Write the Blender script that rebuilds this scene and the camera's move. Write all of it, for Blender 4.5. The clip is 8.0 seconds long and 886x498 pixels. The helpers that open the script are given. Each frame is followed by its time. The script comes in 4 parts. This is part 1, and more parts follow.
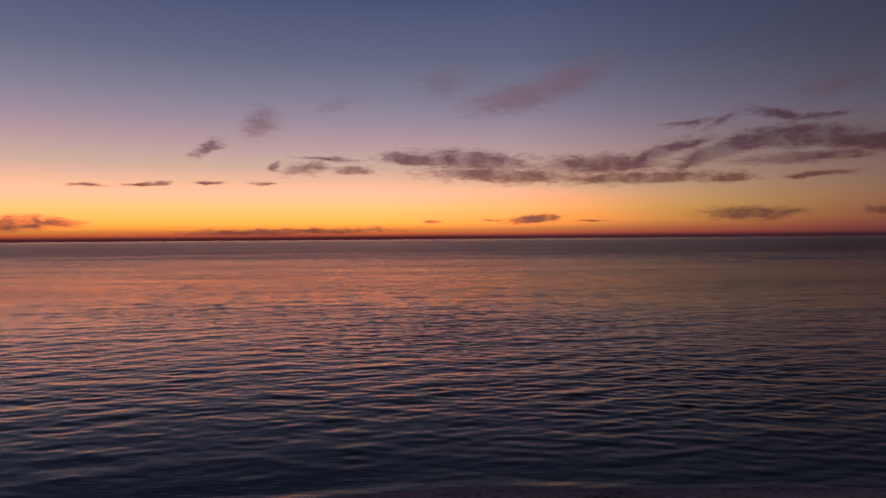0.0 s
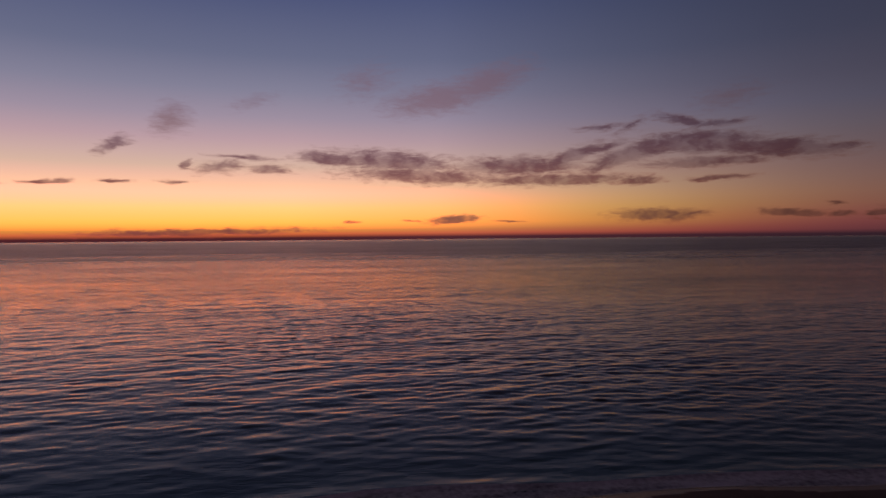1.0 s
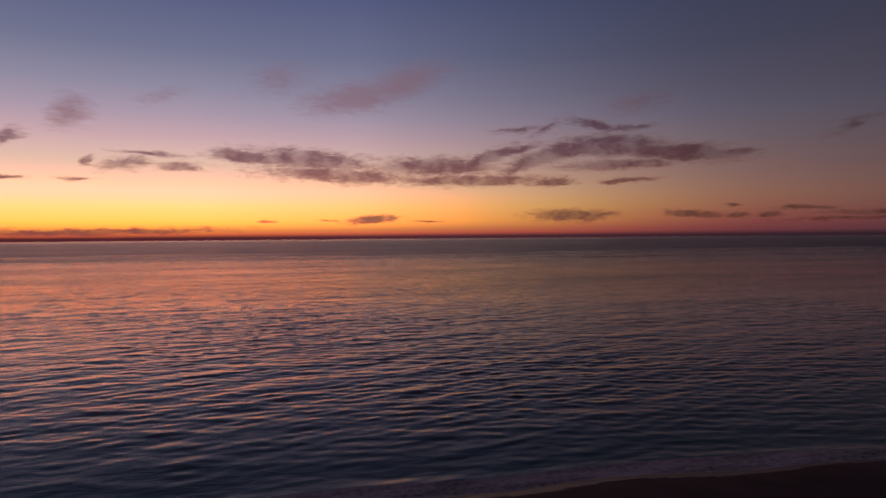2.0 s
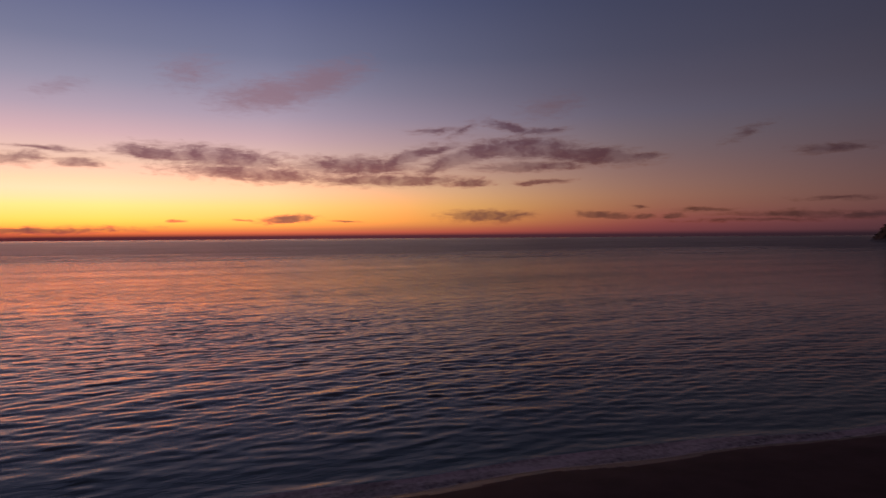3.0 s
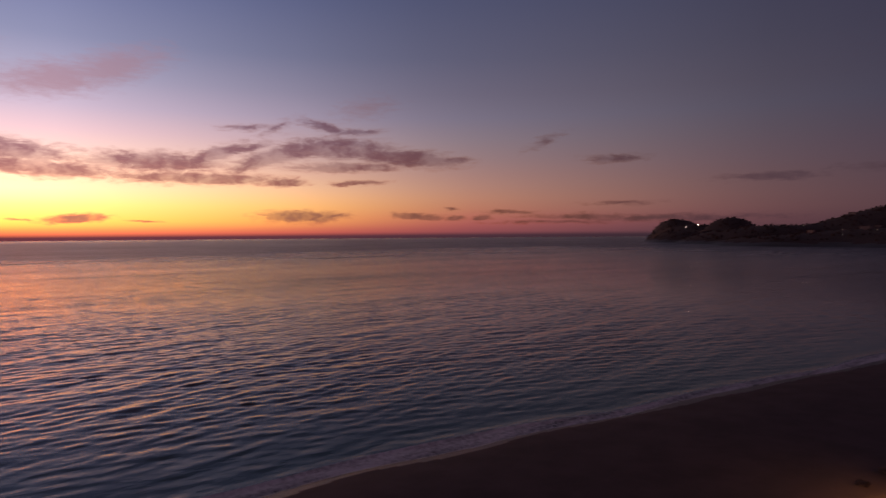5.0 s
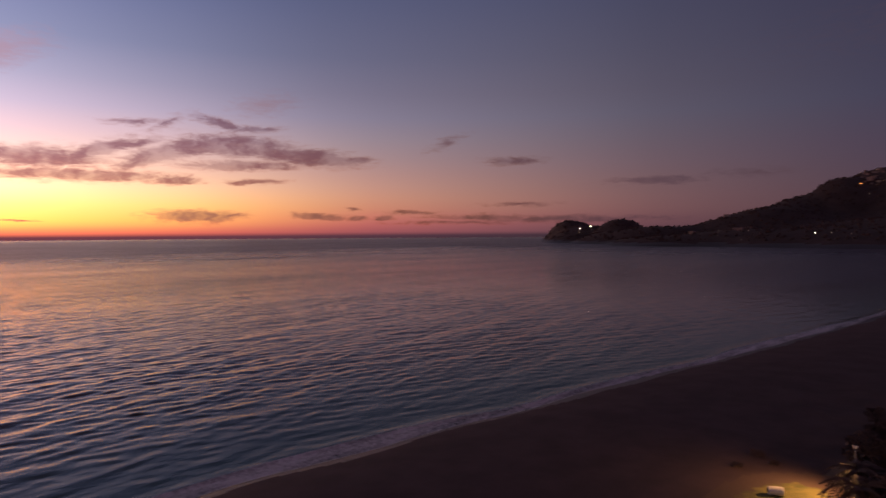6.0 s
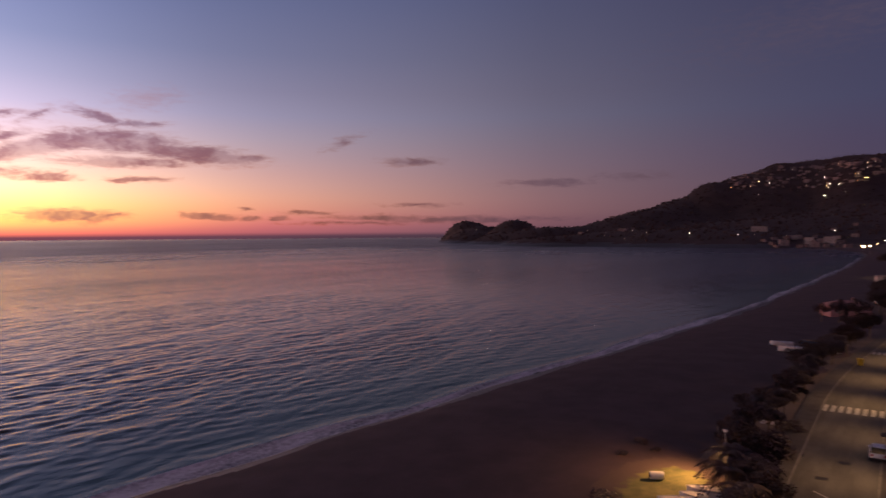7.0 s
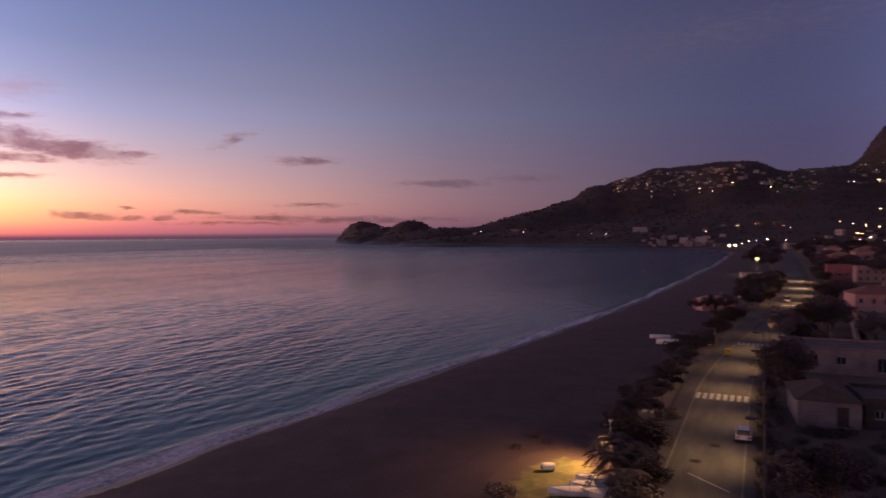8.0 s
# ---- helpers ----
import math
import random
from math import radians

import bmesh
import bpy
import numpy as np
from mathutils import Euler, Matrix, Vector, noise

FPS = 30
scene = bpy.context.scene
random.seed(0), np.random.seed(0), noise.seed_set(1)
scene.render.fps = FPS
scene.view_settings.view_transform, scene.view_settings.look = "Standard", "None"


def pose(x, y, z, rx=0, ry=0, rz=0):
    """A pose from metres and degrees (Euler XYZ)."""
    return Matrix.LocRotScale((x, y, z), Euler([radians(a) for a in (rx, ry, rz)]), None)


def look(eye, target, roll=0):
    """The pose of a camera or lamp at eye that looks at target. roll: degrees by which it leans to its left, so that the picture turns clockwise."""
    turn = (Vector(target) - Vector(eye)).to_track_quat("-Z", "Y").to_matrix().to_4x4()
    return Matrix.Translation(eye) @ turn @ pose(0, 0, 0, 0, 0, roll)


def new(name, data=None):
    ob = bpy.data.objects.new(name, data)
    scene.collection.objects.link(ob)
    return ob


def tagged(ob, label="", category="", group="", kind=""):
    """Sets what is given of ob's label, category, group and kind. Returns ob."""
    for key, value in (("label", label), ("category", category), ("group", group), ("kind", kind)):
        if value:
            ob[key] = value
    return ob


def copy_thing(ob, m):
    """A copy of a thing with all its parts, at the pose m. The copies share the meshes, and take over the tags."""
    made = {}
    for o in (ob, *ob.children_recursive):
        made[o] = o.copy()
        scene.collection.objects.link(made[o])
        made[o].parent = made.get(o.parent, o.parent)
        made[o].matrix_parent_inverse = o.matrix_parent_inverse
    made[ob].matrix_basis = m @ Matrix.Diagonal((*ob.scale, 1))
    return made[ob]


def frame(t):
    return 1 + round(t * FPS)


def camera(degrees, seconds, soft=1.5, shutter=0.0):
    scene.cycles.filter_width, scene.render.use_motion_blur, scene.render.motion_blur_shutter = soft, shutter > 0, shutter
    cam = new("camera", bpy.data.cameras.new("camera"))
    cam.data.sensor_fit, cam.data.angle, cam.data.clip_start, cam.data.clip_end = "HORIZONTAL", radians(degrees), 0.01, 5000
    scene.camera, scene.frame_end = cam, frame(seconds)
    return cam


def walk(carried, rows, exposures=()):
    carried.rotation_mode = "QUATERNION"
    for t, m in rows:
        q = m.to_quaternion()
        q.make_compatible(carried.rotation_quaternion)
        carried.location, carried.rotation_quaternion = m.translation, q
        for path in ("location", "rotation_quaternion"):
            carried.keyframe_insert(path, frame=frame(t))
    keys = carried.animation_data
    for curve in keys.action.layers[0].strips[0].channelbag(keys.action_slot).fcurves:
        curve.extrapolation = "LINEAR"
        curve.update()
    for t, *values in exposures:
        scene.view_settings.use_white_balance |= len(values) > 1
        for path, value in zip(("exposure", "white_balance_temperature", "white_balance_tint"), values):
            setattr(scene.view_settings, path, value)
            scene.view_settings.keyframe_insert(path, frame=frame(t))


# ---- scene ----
# A bay at dusk, seen from a drone that turns on the spot above a seaside road.
EYE = (0.0, 0.0, 24.0)
cam = camera(68.4, 8.0, soft=1.5, shutter=0.6)


def heading(yaw, tilt, lean):
    return pose(*EYE, 90 + tilt, 0, yaw) @ pose(0, 0, 0, 0, 0, -lean)


walk(cam, [
    (0.0, heading(0.00, -1.14, 0.45)), (0.5, heading(-3.43, -1.16, 0.47)), (1.0, heading(-7.01, -1.16, 0.49)),
    (1.5, heading(-10.56, -1.18, 0.49)), (3.0, heading(-21.33, -1.24, 0.37)), (3.5, heading(-24.96, -1.24, 0.39)),
    (4.0, heading(-28.97, -1.25, 0.41)), (4.5, heading(-33.16, -1.25, 0.40)), (6.0, heading(-45.94, -1.27, 0.35)),
    (6.5, heading(-50.36, -1.26, 0.34)), (7.0, heading(-54.90, -1.27, 0.36)), (7.5, heading(-59.53, -1.28, 0.39)),
    (8.0, heading(-63.97, -1.29, 0.39)),
], exposures=[(0.0, -0.25, 6500, 10), (1.0, -0.14, 6500, 10), (1.5, -0.04, 6560, 11), (3.5, 0.42, 6950, 13), (4.5, 0.78, 7000, 13), (6.5, 1.49, 6800, 11), (8.0, 2.06, 6080, 9)])


# ---------------------------------------------------------------- colours and node helpers
def lin(h):
    """A colour written as web hex, in linear light."""
    v = [int(h[i:i + 2], 16) / 255 for i in (0, 2, 4)]
    return tuple(c / 12.92 if c < 0.04045 else ((c + 0.055) / 1.055) ** 2.4 for c in v) + (1.0,)


class Nodes:
    """Short hand for building node trees."""

    def __init__(self, tree):
        self.tree = tree
        tree.nodes.clear()

    def put(self, socket, value):
        if isinstance(value, bpy.types.NodeSocket):
            self.tree.links.new(value, socket)
        elif value is not None:
            socket.default_value = value

    def node(self, kind, props=None, **inputs):
        n = self.tree.nodes.new("ShaderNode" + kind)
        props = props or {}
        if "operation" in props:
            n.operation = props["operation"]
        if "vector_type" in props:
            n.vector_type = props["vector_type"]
        if "interpolation_type" in props:
            n.interpolation_type = props["interpolation_type"]
        if "feature" in props:
            n.feature = props["feature"]
        for k, v in inputs.items():
            self.put(n.inputs[int(k[1:])] if k[0] == "i" and k[1:].isdigit() else n.inputs[k.replace("_", " ")], v)
        return n

    def math(self, op, a, b=None, c=None, clamp=False):
        n = self.tree.nodes.new("ShaderNodeMath")
        n.operation, n.use_clamp = op, clamp
        for s, v in zip(n.inputs, (a, b, c)):
            self.put(s, v)
        return n.outputs[0]

    def ramp(self, fac, stops, smooth=False, spline=False):
        n = self.tree.nodes.new("ShaderNodeValToRGB")
        n.color_ramp.interpolation = "B_SPLINE" if spline else "EASE" if smooth else "LINEAR"
        els = n.color_ramp.elements
        for i, (at, col) in enumerate(stops):
            e = els[i] if i < 2 else els.new(at)
            e.position = at
        for e, (at, col) in zip(sorted(els, key=lambda e: e.position), stops):
            e.color = col
        self.put(n.inputs[0], fac)
        return n.outputs[0]

    def mix(self, fac, a, b, blend="MIX"):
        n = self.tree.nodes.new("ShaderNodeMix")
        n.data_type, n.blend_type = "RGBA", blend
        self.put(n.inputs[0], fac)
        self.put(n.inputs[6], a)
        self.put(n.inputs[7], b)
        return n.outputs[2]

    def noise(self, vec, scale, detail=4.0, rough=0.55):
        return self.node("TexNoise", None, Vector=vec, Scale=scale, Detail=detail, Roughness=rough).outputs[0]

    def remap(self, v, a, b, c=0.0, d=1.0, smooth=True):
        n = self.node("MapRange", {"interpolation_type": "SMOOTHSTEP" if smooth else "LINEAR"}, i0=v, i1=a, i2=b, i3=c, i4=d)
        return n.outputs[0]


# ---------------------------------------------------------------- the dusk sky
world = bpy.data.worlds.new("dusk_sky")
scene.world = world
world.use_nodes = True
W = Nodes(world.node_tree)
way = W.node("TexCoord").outputs["Generated"]
sep = W.node("SeparateXYZ", None, Vector=way)
az = W.math("MULTIPLY", W.math("ARCTAN2", sep.outputs[0], sep.outputs[1]), 180 / math.pi)
el = W.math("MULTIPLY", W.math("ARCSINE", sep.outputs[2]), 180 / math.pi)
up = W.math("DIVIDE", W.math("ADD", el, 1.0), 81.0, clamp=True)


def column(*stops):
    """The sky's colours over one compass bearing, by height in degrees."""
    return W.ramp(up, [((e + 1.0) / 81.0, lin(h)) for e, h in stops])


glow = column((-1, "3a1c26"), (-0.3, "4a2026"), (-0.02, "52242a"), (0.06, "c8503c"), (0.45, "e87c42"), (0.85, "eeb646"), (1.3, "efd44a"), (2.5, "f2e070"), (3.8, "f0d89a"),
              (5.2, "e8c4a6"), (6.9, "d4b3ac"), (8.2, "c3a4ac"), (10, "a696a8"), (12.2, "8a879e"), (15, "6e728e"), (20, "50587e"), (30, "3c3644"), (45, "28242a"), (80, "19181f"))
side = column((-1, "4a2c38"), (-0.3, "50303c"), (-0.02, "5a3440"), (0.1, "a24c50"), (0.8, "c8625a"), (1.5, "da7a60"), (2.3, "e0926a"), (3.2, "de9e7a"), (4.2, "d29e88"),
              (5.2, "c4988c"), (6.5, "b09292"), (8.2, "9c8c98"), (10, "868098"), (12, "75728c"), (15, "606482"), (20, "4e5678"), (30, "3c3644"), (45, "28242a"), (80, "19181f"))
rose = column((-1, "4a3a48"), (-0.3, "524250"), (-0.02, "5a4656"), (0.15, "8a6474"), (1.0, "a87480"), (2.0, "b8848a"), (3.0, "ba8a90"), (4.2, "b48c94"), (6.0, "a98d9c"),
              (8.0, "9c8ca0"), (10, "908aa4"), (12, "88829c"), (15, "7c7a98"), (20, "6a6e94"), (30, "463f4a"), (45, "2c2830"), (80, "19181f"))
blue = column((-1, "3c3444"), (0.0, "544858"), (2.0, "685a70"), (4.0, "6a5e7c"), (7.0, "685e82"), (10, "636288"), (14, "605f86"), (20, "5c587e"), (30, "46405a"), (45, "2e2a3a"), (80, "19181f"))
# unseen sky behind the camera, mauve and brightened to fill the dark land
back = column((-1, "2a2428"), (0.0, "503444"), (6.0, "784a60"), (20, "6a4860"), (45, "423044"), (80, "19181f"))
# the low sky is redder in truth than a picture can hold
redder = W.ramp(up, [(0.0, (1.0, 1.0, 1.0, 1)), (1.6 / 81, (1.0, 1.0, 1.0, 1)), (2.2 / 81, (3.3, 0.97, 1.55, 1)), (4.2 / 81, (2.8, 0.97, 1.5, 1)), (5.4 / 81, (1.36, 1.0, 1.14, 1)), (7 / 81, (1.03, 1.0, 1.0, 1)), (11 / 81, (1.0, 1.0, 1.0, 1)), (1.0, (1.0, 1.0, 1.0, 1))])
away = W.math("ABSOLUTE", W.math("ADD", az, 22.0))
glow = W.mix(W.remap(away, 16, 50, 1.0, 0.1), glow, W.mix(1.0, glow, redder, "MULTIPLY"))
sky = W.mix(W.remap(away, 16, 62, smooth=False), glow, side)
sky = W.mix(W.remap(away, 42, 94), sky, rose)
sky = W.mix(W.remap(away, 74, 118), sky, blue)
sky = W.mix(W.remap(away, 116, 165), sky, back)
# the sky dims away from sunset, then is raised again behind the camera as fill
dim = W.ramp(W.math("DIVIDE", away, 180.0), [(d / 180, (v, v, v, 1)) for d, v in ((0, 1.264), (12, 1.197), (22, 1.120), (33, 0.928), (47, 0.629), (58, 0.420), (72, 0.265), (86, 0.164), (112, 0.125), (126, 0.190), (150, 0.85), (180, 1.05))], spline=True)
# overhead all bearings meet in one dim blue
dim = W.mix(W.remap(el, 22, 75), dim, (0.42, 0.42, 0.42, 1))

# clouds: soft spots by bearing and height, torn by noise
flat_way = W.node("CombineXYZ", None, X=az, Y=el, Z=0.0).outputs[0]
torn = W.node("Mapping", {"vector_type": "POINT"}, Vector=flat_way, Scale=(0.30, 1.05, 1.0)).outputs[0]
bend_noise = W.node("TexNoise", None, Vector=torn, Scale=1.1, Detail=6.0, Roughness=0.6)
push = W.node("VectorMath", {"operation": "MULTIPLY_ADD"}, i0=bend_noise.outputs["Color"], i1=(2.6, 0.8, 0.0), i2=flat_way).outputs[0]
push = W.node("VectorMath", {"operation": "SUBTRACT"}, i0=push, i1=(1.3, 0.4, 0.0)).outputs[0]
tuft = W.noise(W.node("Mapping", {"vector_type": "POINT"}, Vector=push, Rotation=(0, 0, radians(-9)), Scale=(0.36, 1.35, 1.0)).outputs[0], 2.3, 9.0, 0.68)
spots = {"low": None, "thin": None}


def cloud(bearing, height, wide, high, weight=1.0, lean=0.0, layer="low"):
    m = W.node("Mapping", {"vector_type": "TEXTURE"}, Vector=push, Location=(bearing, height, 0), Rotation=(0, 0, radians(lean)),
               Scale=(wide * 1.5, high * 1.75, 1)).outputs[0]
    r = W.node("VectorMath", {"operation": "LENGTH"}, i0=m).outputs["Value"]
    v = W.math("MULTIPLY_ADD", r, -weight, weight)
    spots[layer] = v if spots[layer] is None else W.math("MAXIMUM", spots[layer], v)


# the long bank: its western tail, the body, the torn middle and the dark eastern end
cloud(-9.7, 6.70, 2.4, 0.17, 0.9, -3)
cloud(-11.8, 5.85, 1.9, 0.46, 0.8, 5)
cloud(-7.8, 5.69, 1.7, 0.30, 0.9)
cloud(-2.5, 6.65, 2.8, 0.46, 1.0, -3)
cloud(2.6, 6.50, 5.4, 0.70, 1.0, -4)
cloud(5.5, 5.25, 6.5, 0.55, 1.0, -2)
cloud(13.5, 5.95, 5.2, 0.70, 1.0)
cloud(17.9, 6.55, 2.9, 0.50, 1.0, 22)
cloud(20.0, 7.1, 2.6, 0.28, 0.9, 17)
cloud(22.0, 6.4, 3.2, 0.62, 1.0, 19)
cloud(24.8, 7.25, 3.0, 0.66, 1.0, 9)
cloud(29.0, 7.45, 4.2, 0.75, 1.1, -3)
cloud(33.6, 6.75, 4.8, 0.62, 1.1, -5)
cloud(38.0, 6.54, 2.2, 0.26, 0.9)
cloud(28.7, 5.82, 4.7, 0.34, 1.0)
cloud(16.4, 4.75, 6.4, 0.40, 1.0)
cloud(23.6, 4.60, 1.8, 0.27, 1.0)
cloud(30.0, 4.51, 2.2, 0.20, 1.0, 2)
cloud(27.1, 9.30, 2.3, 0.36, 0.9, -14)
cloud(29.8, 8.93, 2.2, 0.22, 0.9, 2)
cloud(20.5, 9.02, 1.9, 0.25, 0.6)
cloud(23.2, 9.10, 1.4, 0.34, 0.6, 26)
# low flat clouds
cloud(25.2, 1.64, 3.2, 0.40, 1.1)
cloud(34.6, 1.67, 1.7, 0.24, 1.0, -4)
cloud(36.4, 1.54, 1.0, 0.20)
cloud(38.7, 1.46, 0.8, 0.19)
cloud(40.8, 1.45, 0.8, 0.18)
cloud(38.0, 2.27, 0.7, 0.12, 0.8)
cloud(43.4, 1.88, 2.2, 0.15, 0.7)
cloud(7.9, 1.39, 2.1, 0.27, 1.1, 2)
cloud(-0.8, 1.28, 0.8, 0.11)
cloud(4.3, 1.33, 1.2, 0.08, 0.8)
cloud(12.6, 1.25, 1.2, 0.08, 0.8)
cloud(49.4, 1.5, 4.1, 0.22, 0.9)
cloud(56.0, 1.3, 7.5, 0.26, 0.8)
cloud(52.6, 2.6, 2.6, 0.16, 0.7)
cloud(47.0, 1.0, 5.0, 0.12, 0.7)
cloud(-33.1, 1.22, 2.3, 0.44)
cloud(-30.4, 1.20, 1.4, 0.28)
cloud(-28.5, 4.16, 1.3, 0.14, 0.9)
cloud(-24.4, 4.38, 1.6, 0.12, 0.9, 2)
cloud(-19.8, 4.48, 1.0, 0.11, 0.9)
cloud(-15.4, 4.58, 1.2, 0.15, 0.9, 2)
cloud(-14.5, 5.94, 0.4, 0.26, 0.9, 40)
cloud(-13.6, 0.46, 8.4, 0.24, 0.9, 1)
# loose wisps
cloud(-19.7, 7.38, 1.3, 0.36, 0.9, 28)
cloud(46.3, 7.95, 1.7, 0.26, 0.5, 22)
cloud(52.2, 6.35, 2.2, 0.32, 0.85)
cloud(63.8, 4.45, 3.2, 0.28, 0.85)
cloud(71.0, 4.8, 2.7, 0.25, 0.5)
cloud(-15.5, 9.56, 1.6, 0.95, 0.8, 34, "thin")
cloud(-8.9, 11.26, 2.0, 0.45, 0.45, 15, "thin")
cloud(0.4, 13.19, 2.4, 1.2, 0.6, 10, "thin")
cloud(6.6, 11.8, 4.4, 1.1, 1.0, 8, "thin")
cloud(10.6, 13.0, 4.2, 1.1, 1.0, 18, "thin")
cloud(30.8, 10.9, 2.8, 0.8, 0.55, 8, "thin")
cloud(86.0, 15.5, 13.0, 1.9, 0.45, 6, "thin")
thick = W.remap(W.math("ADD", spots["low"], W.math("MULTIPLY", W.math("SUBTRACT", tuft, 0.5), 1.6)), -0.06, 0.66)
thin = W.remap(W.math("ADD", spots["thin"], W.math("MULTIPLY", W.math("SUBTRACT", tuft, 0.5), 1.2)), 0.0, 0.9, 0.0, 0.85)
# cloud tops grey, undersides caught by the red light
belly = W.remap(W.math("ADD", W.math("MULTIPLY", W.math("SUBTRACT", 1.0, thick), 0.55), tuft), 0.45, 0.95)
warm = W.ramp(W.math("DIVIDE", el, 14.0, clamp=True), [(0.0, lin("7a3a3c")), (0.1, lin("7c5048")), (0.3, lin("84504c")), (0.45, lin("744c54")), (0.65, lin("684c5c")), (0.85, lin("765a68")), (1.0, lin("765c70"))])
lit = W.ramp(W.math("DIVIDE", el, 14.0, clamp=True), [(0.0, lin("c05048")), (0.12, lin("a06450")), (0.33, lin("b87c6c")), (0.5, lin("94706e")), (0.8, lin("846a78")), (1.0, lin("7c687a"))])
cool = W.ramp(W.math("DIVIDE", el, 14.0, clamp=True), [(0.0, lin("6c5060")), (0.2, lin("8c6878")), (0.5, lin("84707f")), (1.0, lin("7a6c86"))])
shade = W.mix(W.remap(away, 66, 90), W.mix(belly, warm, lit), cool)
gaps = W.remap(W.noise(push, 0.42, 4.0, 0.6), 0.32, 0.62, 0.5, 0.95)
sky = W.mix(W.math("MULTIPLY", thick, gaps), sky, shade)
sky = W.mix(thin, sky, shade)
sky = W.mix(1.0, sky, dim, "MULTIPLY")
lamp_out = W.node("Background", None, Color=sky, Strength=1.0).outputs[0]
W.tree.links.new(lamp_out, W.node("OutputWorld").inputs[0])


# ---------------------------------------------------------------- materials
def material(name):
    m = bpy.data.materials.new(name)
    m.use_nodes = True
    return m, Nodes(m.node_tree)


def plain(name, dark, light, rough=0.6, scale=2.0, metal=0.0, bump=0.2, fine=12.0, vary=0.0):
    """A surface of two tones mixed by coarse and fine noise, with a little relief."""
    m, n = material(name)
    at = n.node("TexCoord").outputs["Object"]
    big, small = n.noise(at, scale, 4), n.noise(at, scale * fine, 5)
    blend = n.remap(n.math("ADD", n.math("MULTIPLY", big, 0.65), n.math("MULTIPLY", small, 0.35)), 0.32, 0.68)
    col = n.mix(blend, (*dark, 1), (*light, 1))
    if vary:
        rnd = n.node("ObjectInfo").outputs["Random"]
        col = n.node("HueSaturation", None, Color=col, Value=n.remap(rnd, 0, 1, 1 - vary, 1 + vary, False), Hue=n.remap(rnd, 0, 1, 0.48, 0.52, False)).outputs[0]
    rel = n.node("Bump", None, Height=small, Strength=bump, Distance=0.02).outputs[0]
    p = n.node("BsdfPrincipled", None, Base_Color=col, Roughness=n.remap(small, 0.2, 0.8, max(rough - 0.12, 0.02), min(rough + 0.12, 1.0), False), Metallic=metal, Normal=rel)
    n.tree.links.new(p.outputs[0], n.node("OutputMaterial").inputs[0])
    return m


def glowing(name, colour, strength):
    m, n = material(name)
    e = n.node("Emission", None, Color=colour, Strength=strength)
    n.tree.links.new(e.outputs[0], n.node("OutputMaterial").inputs[0])
    m.cycles.emission_sampling = "NONE"
    return m


def water_material():
    """Sea water: fine ripples over the swell that is in the mesh, rougher where the wind reaches it far out."""
    m, n = material("sea_water")
    at = n.node("TexCoord").outputs["Object"]
    chop = n.noise(n.node("Mapping", {"vector_type": "POINT"}, Vector=at, Rotation=(0, 0, radians(-12)), Scale=(0.4, 1.0, 1.0)).outputs[0], 0.85, 4, 0.6)
    ripple = n.noise(n.node("Mapping", None, Vector=at, Rotation=(0, 0, radians(5)), Scale=(0.2, 1.0, 1.0)).outputs[0], 2.6, 4, 0.6)
    patch = n.noise(n.node("Mapping", None, Vector=at, Scale=(0.22, 1.0, 1.0)).outputs[0], 0.009, 3, 0.5)
    place = n.node("SeparateXYZ", None, Vector=at)
    out = n.math("MAXIMUM", place.outputs[1], n.math("SUBTRACT", place.outputs[0], 60.0))
    gust = n.noise(n.node("Mapping", None, Vector=at, Rotation=(0, 0, radians(-4)), Scale=(0.16, 1.0, 1.0)).outputs[0], 0.045, 4, 0.6)
    rows_far = n.noise(n.node("Mapping", None, Vector=at, Rotation=(0, 0, radians(-8)), Scale=(0.2, 1.0, 1.0)).outputs[0], 0.08, 6, 0.68)
    b1 = n.node("Bump", None, Height=rows_far, Strength=1.0, Distance=n.math("MULTIPLY", n.remap(out, 120, 350, 0.0, 1.6), n.remap(out, 1000, 2400, 1.0, 0.1))).outputs[0]
    b2 = n.node("Bump", None, Height=chop, Strength=1.0, Distance=n.math("MULTIPLY", n.remap(out, 90, 420, 0.045, 0.2), n.remap(out, 1000, 2400, 1.0, 0.2)), Normal=b1).outputs[0]
    b3 = n.node("Bump", None, Height=ripple, Strength=n.remap(patch, 0.35, 0.65, 0.6, 1.0), Distance=n.remap(out, 90, 420, 0.022, 0.09), Normal=b2).outputs[0]
    edge = n.math("ADD", place.outputs[1], n.math("MULTIPLY", place.outputs[0], 0.08))
    shallow = n.remap(edge, 60, 112, 1.0, 0.0)
    col = n.mix(shallow, (0.042, 0.020, 0.030, 1), (0.012, 0.054, 0.043, 1))
    calm = n.ramp(n.math("DIVIDE", out, 5000.0, clamp=True), [(k, (v, v, v, 1)) for k, v in ((0.0, 0.07), (0.03, 0.09), (0.1, 0.18), (0.2, 0.31), (0.5, 0.31), (0.8, 0.24))])
    p = n.node("BsdfPrincipled", None, Base_Color=col, Roughness=n.math("ADD", calm, n.math("ADD", n.remap(patch, 0.3, 0.7, -0.02, 0.04), n.remap(gust, 0.3, 0.7, -0.02, 0.04))), IOR=1.22, Normal=b3)
    n.tree.links.new(p.outputs[0], n.node("OutputMaterial").inputs[0])
    return m


